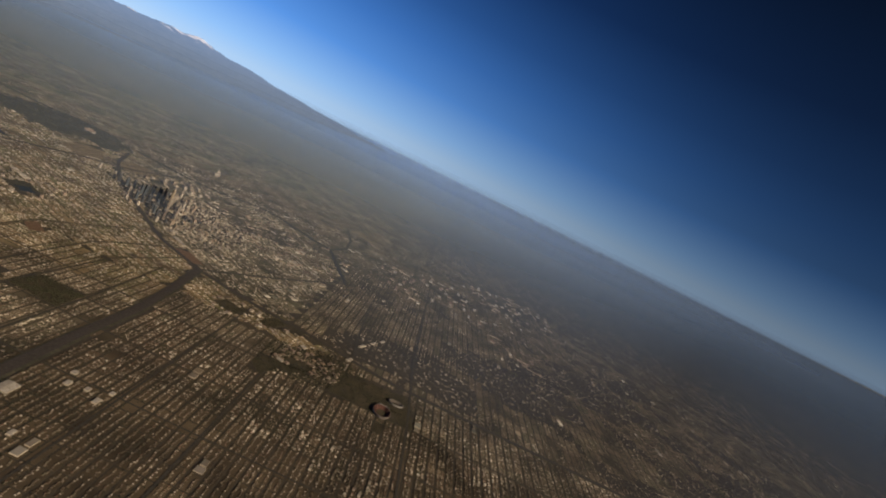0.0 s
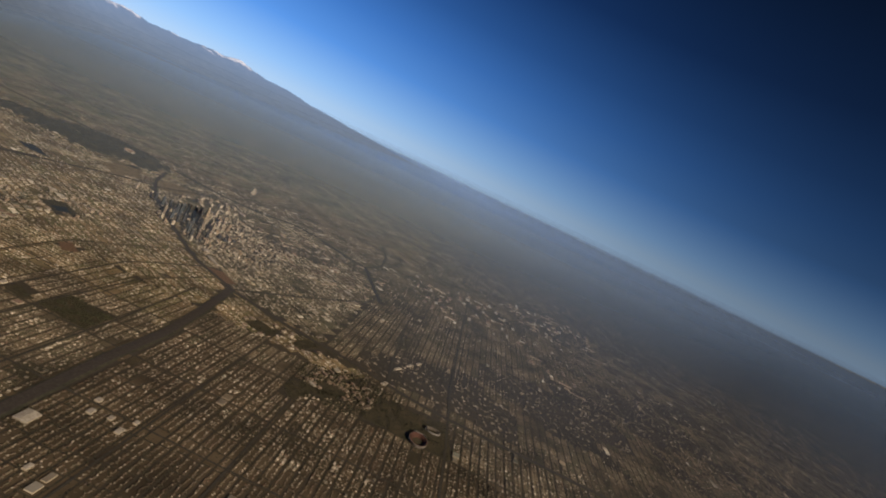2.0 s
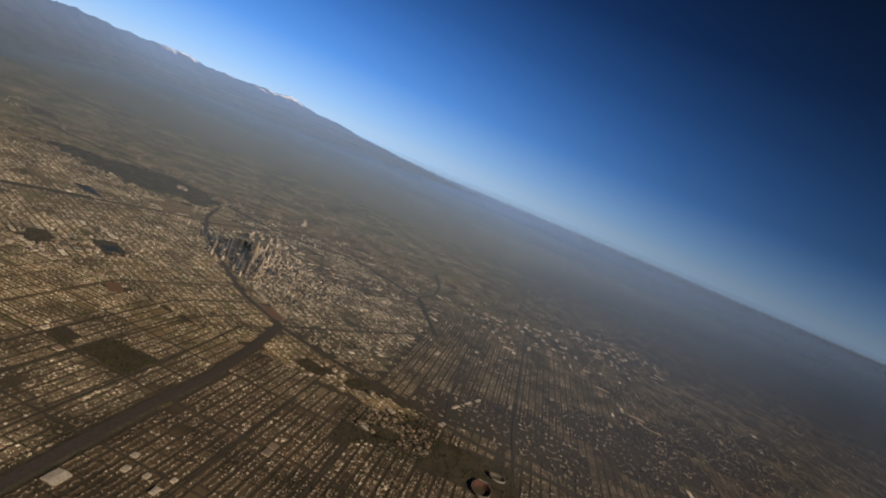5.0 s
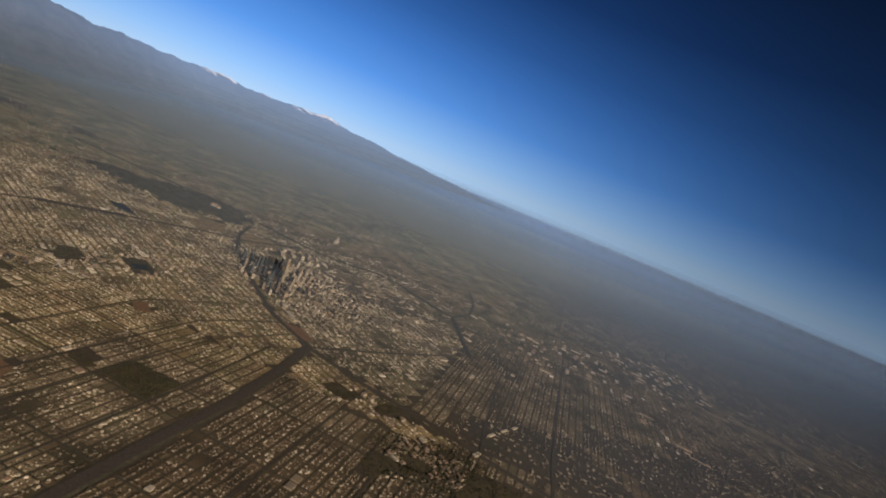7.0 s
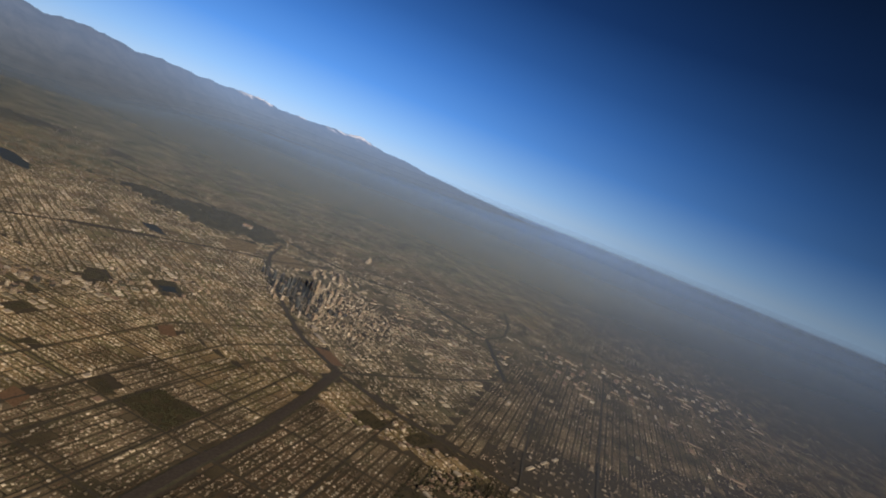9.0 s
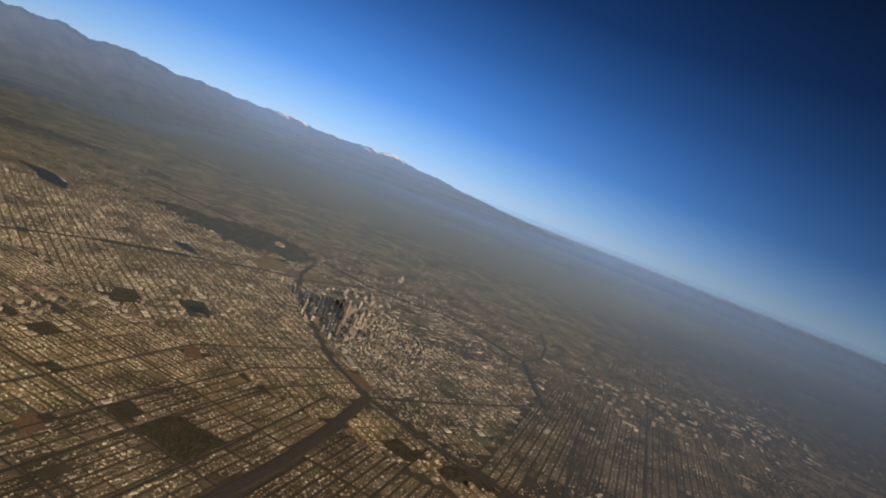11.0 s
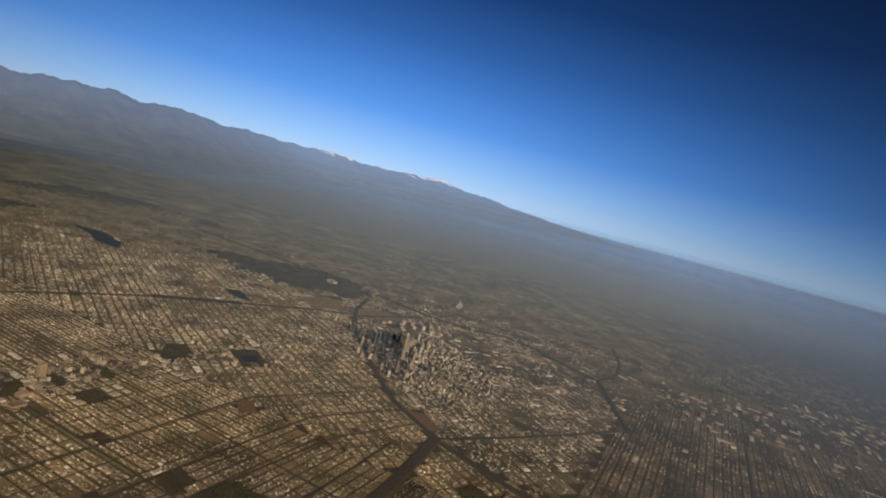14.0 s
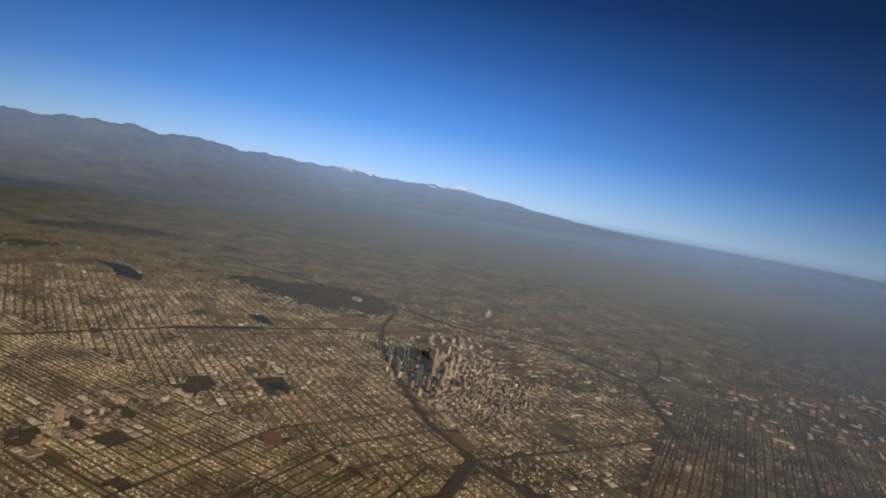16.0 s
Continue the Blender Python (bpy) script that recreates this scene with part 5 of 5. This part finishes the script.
# ---- trees in the parks and along the verges ----


def crowns(name, xs, ys, lo, hi, label, spread_of=1.0):
    """Many uneven leafy crowns on short trunks, in one mesh."""
    n = len(xs)
    r = rng.uniform(lo, hi, n)
    zb = height(xs, ys) * K + 0.1
    rings = [(0.06, 0.0), (0.06, 0.35), (0.75, 0.55), (1.0, 0.95), (0.62, 1.45), (0.12, 1.75)]
    k = 6
    v = np.zeros((n, len(rings), k, 3))
    ph = rng.uniform(0, 6.28, n)
    for i, (f, z) in enumerate(rings):
        for j in range(k):
            wob = rng.uniform(0.65, 1.35, n) if i > 1 else 1.0
            v[:, i, j, 0] = xs * K + r * f * wob * np.cos(ph + j * 2 * math.pi / k) * spread_of
            v[:, i, j, 1] = ys * K + r * f * wob * np.sin(ph + j * 2 * math.pi / k) * spread_of
            v[:, i, j, 2] = zb + r * z * (rng.uniform(0.85, 1.2, n) if i > 1 else 1.0)
    base = (np.arange(n) * len(rings) * k)[:, None]
    quads = np.concatenate([base + np.array([i * k + j, i * k + (j + 1) % k, (i + 1) * k + (j + 1) % k, (i + 1) * k + j]) for i in range(len(rings) - 1) for j in range(k)])
    tagged(new(name, mesh_of(name, v.reshape(-1, 3), [(quads, 0)], [M_LEAF])), label, "trees", kind="stuff")


def in_poly(poly, count):
    p = np.array(poly)
    x, y = rng.uniform(p[:, 0].min(), p[:, 0].max(), count * 4), rng.uniform(p[:, 1].min(), p[:, 1].max(), count * 4)
    ok = inside(x, y, poly)
    return x[ok][:count], y[ok][:count]


for name, count in (("cemetery_park", 1300), ("city_park", 170), ("small_park", 150), ("exposition_park", 480), ("campus_lawn", 60), ("museum_gardens", 200), ("campus_green", 260), ("school_field", 20), ("dark_field", 30), ("corner_green", 120), ("grove_a", 130), ("grove_b", 50), ("grove_c", 90), ("tower_shadow_grove", 70), ("works_green", 110)):
    x, y = in_poly(PARKS[name], count)
    ok = soft_noise(x, y, 26.0, 2.0) + rng.normal(0, 0.2, len(x)) > -0.16        # in clumps, with lawn between
    for a, b, c in taken:
        ok &= np.hypot(x - a, y - b) > c
    for poly, _ in LAKES.values():
        ok &= ~inside(x, y, poly)
    ok &= (np.hypot((x + 3.32) / 1.35, y + 4.16) > 0.13) & (np.hypot(x + 2.98, y + 4.27) > 0.11)
    crowns("park_trees_" + name, x[ok], y[ok], 0.16, 0.38, "dark green trees spread over a park")
campus = [(-3.62, -2.8), (-2.85, -2.75), (-2.55, -3.2), (-2.6, -3.9), (-3.4, -3.9)]
x, y = in_poly(campus, 1300)
ok = clear_ground(x, y, 0.0)
for a, b, c in taken:
    ok &= np.hypot(x - a, y - b) > c
crowns("campus_trees", x[ok], y[ok], 0.2, 0.46, "dark green trees between campus halls")
boulevard = [(-4.6, 0.85), (-2.9, 0.95), (-1.5, 0.6), (-1.4, 1.3), (-3.0, 1.7), (-4.6, 1.6)]
x, y = in_poly(boulevard, 2600)
ok = clear_ground(x, y, 0.0) & (soft_noise(x, y, 9.0, 1.0) > 0.30)
for a, b, c in taken:
    ok &= np.hypot(x - a, y - b) > c
crowns("boulevard_trees", x[ok], y[ok], 0.2, 0.45, "dark green trees in gardens along the western boulevard")
# hillside woods
hx, hy = [], []
for cx, cy, la, lb, deg, top in HILLS[:5] + [HILLS[6]]:
    m = int(300 * la * lb)
    u, v = rng.normal(0, la * 0.5, m), rng.normal(0, lb * 0.5, m)
    x, y = turned(u, v, deg)
    x, y = x + cx, y + cy
    ok = (height(x, y) > 0.015) & (np.hypot(x - 2.35, y - 2.85) > 0.2)
    hx.append(x[ok])
    hy.append(y[ok])
crowns("hill_woods", np.concatenate(hx), np.concatenate(hy), 0.35, 0.75, "dark scrub oak and eucalyptus on the hills", 1.3)
for name in ("dry_slope_west", "dry_slope_east"):
    x, y = in_poly(FIELDS[name], 130)
    crowns("slope_trees_" + name, x, y, 0.15, 0.38, "scattered dark trees on a dry slope")
# verge planting along the freeways
for name, (pts, half) in ROADS.items():
    if half < 0.03:
        continue
    xs, ys = [], []
    for (ax, ay), (bx, by) in zip(pts, pts[1:]):
        far = math.hypot(bx - ax, by - ay)
        m = int(far * 24)
        t = rng.random(m)
        s = np.sign(rng.random(m) - 0.5) * half * rng.uniform(0.72, 0.95, m)
        xs.append(ax + (bx - ax) * t - (by - ay) / far * s)
        ys.append(ay + (by - ay) * t + (bx - ax) / far * s)
    crowns("verge_trees_" + name, np.concatenate(xs), np.concatenate(ys), 0.04, 0.08, "dark bushes and trees along freeway verges")

# ---- the nearest street blocks, one by one ----
HOUSE_MESHES = []
for i in range(24):
    w, d = random.uniform(0.43, 0.78), random.uniform(0.38, 0.62)
    one = np.array([0.0])
    v, walls, tri, roofs = gables(one, one, one, np.array([w]), np.array([d]), np.array([random.uniform(0.15, 0.27)]), np.array([random.uniform(0.05, 0.12)]), 0.0)
    HOUSE_MESHES.append(mesh_of("house", v, [(walls, 0), (tri, 0), (roofs, 1)], [M_SIDING, M_ROOF_PIECE]))
for kind, (bx, by, bw, bh, turn, own, which, rows) in NEAR_BLOCKS.items():
    tree_of, tree_v = NEAR_TREES.get(kind, (np.zeros(0, int), np.zeros((0, 7, 3))))
    for i in np.nonzero(own)[0]:
        mine = np.nonzero(which == i)[0]
        root = new("city_block")
        root.matrix_basis = pose(bx[i] * K, by[i] * K, 0)
        leafy = len(tree_v[tree_of == i]) > 12
        what = ("leafy" if leafy else "sparsely planted") + (" street block of small pitched-roof stucco houses" if len(mine) else " open street block of bare brown lots")
        tagged(root, what, "city block", "nearest street blocks")
        shift = np.array([bx[i] * K, by[i] * K, 0])
        one = np.array([0.0])
        v, w4, top = boxes(one, one, one, bw[i:i + 1] * K, bh[i:i + 1] * K, np.array([0.07]), turn)
        part("yard", mesh_of("yard", v, [(w4, 0), (top, 0)], [M_YARD_DIM if kind == 2 else M_YARD]), root, "brown yards and lots")
        for j in mine:
            part("house", HOUSE_MESHES[int(j) % 24], root, at=pose(rows[0][j] - shift[0], rows[1][j] - shift[1], rows[2][j], 0, 0, float(rows[7][j])))
        own_trees = tree_v[tree_of == i]
        if len(own_trees):
            base = (np.arange(len(own_trees)) * 7)[:, None]
            tris = np.concatenate([base + np.array([j, (j + 1) % 5, 5]) for j in range(5)] + [base + np.array([(j + 1) % 5, j, 6]) for j in range(5)])
            tagged(part("foliage", mesh_of("foliage", own_trees.reshape(-1, 3) - shift, [(tris, 0)], [M_LEAF]), root, "dark green street and yard trees"), kind="stuff")
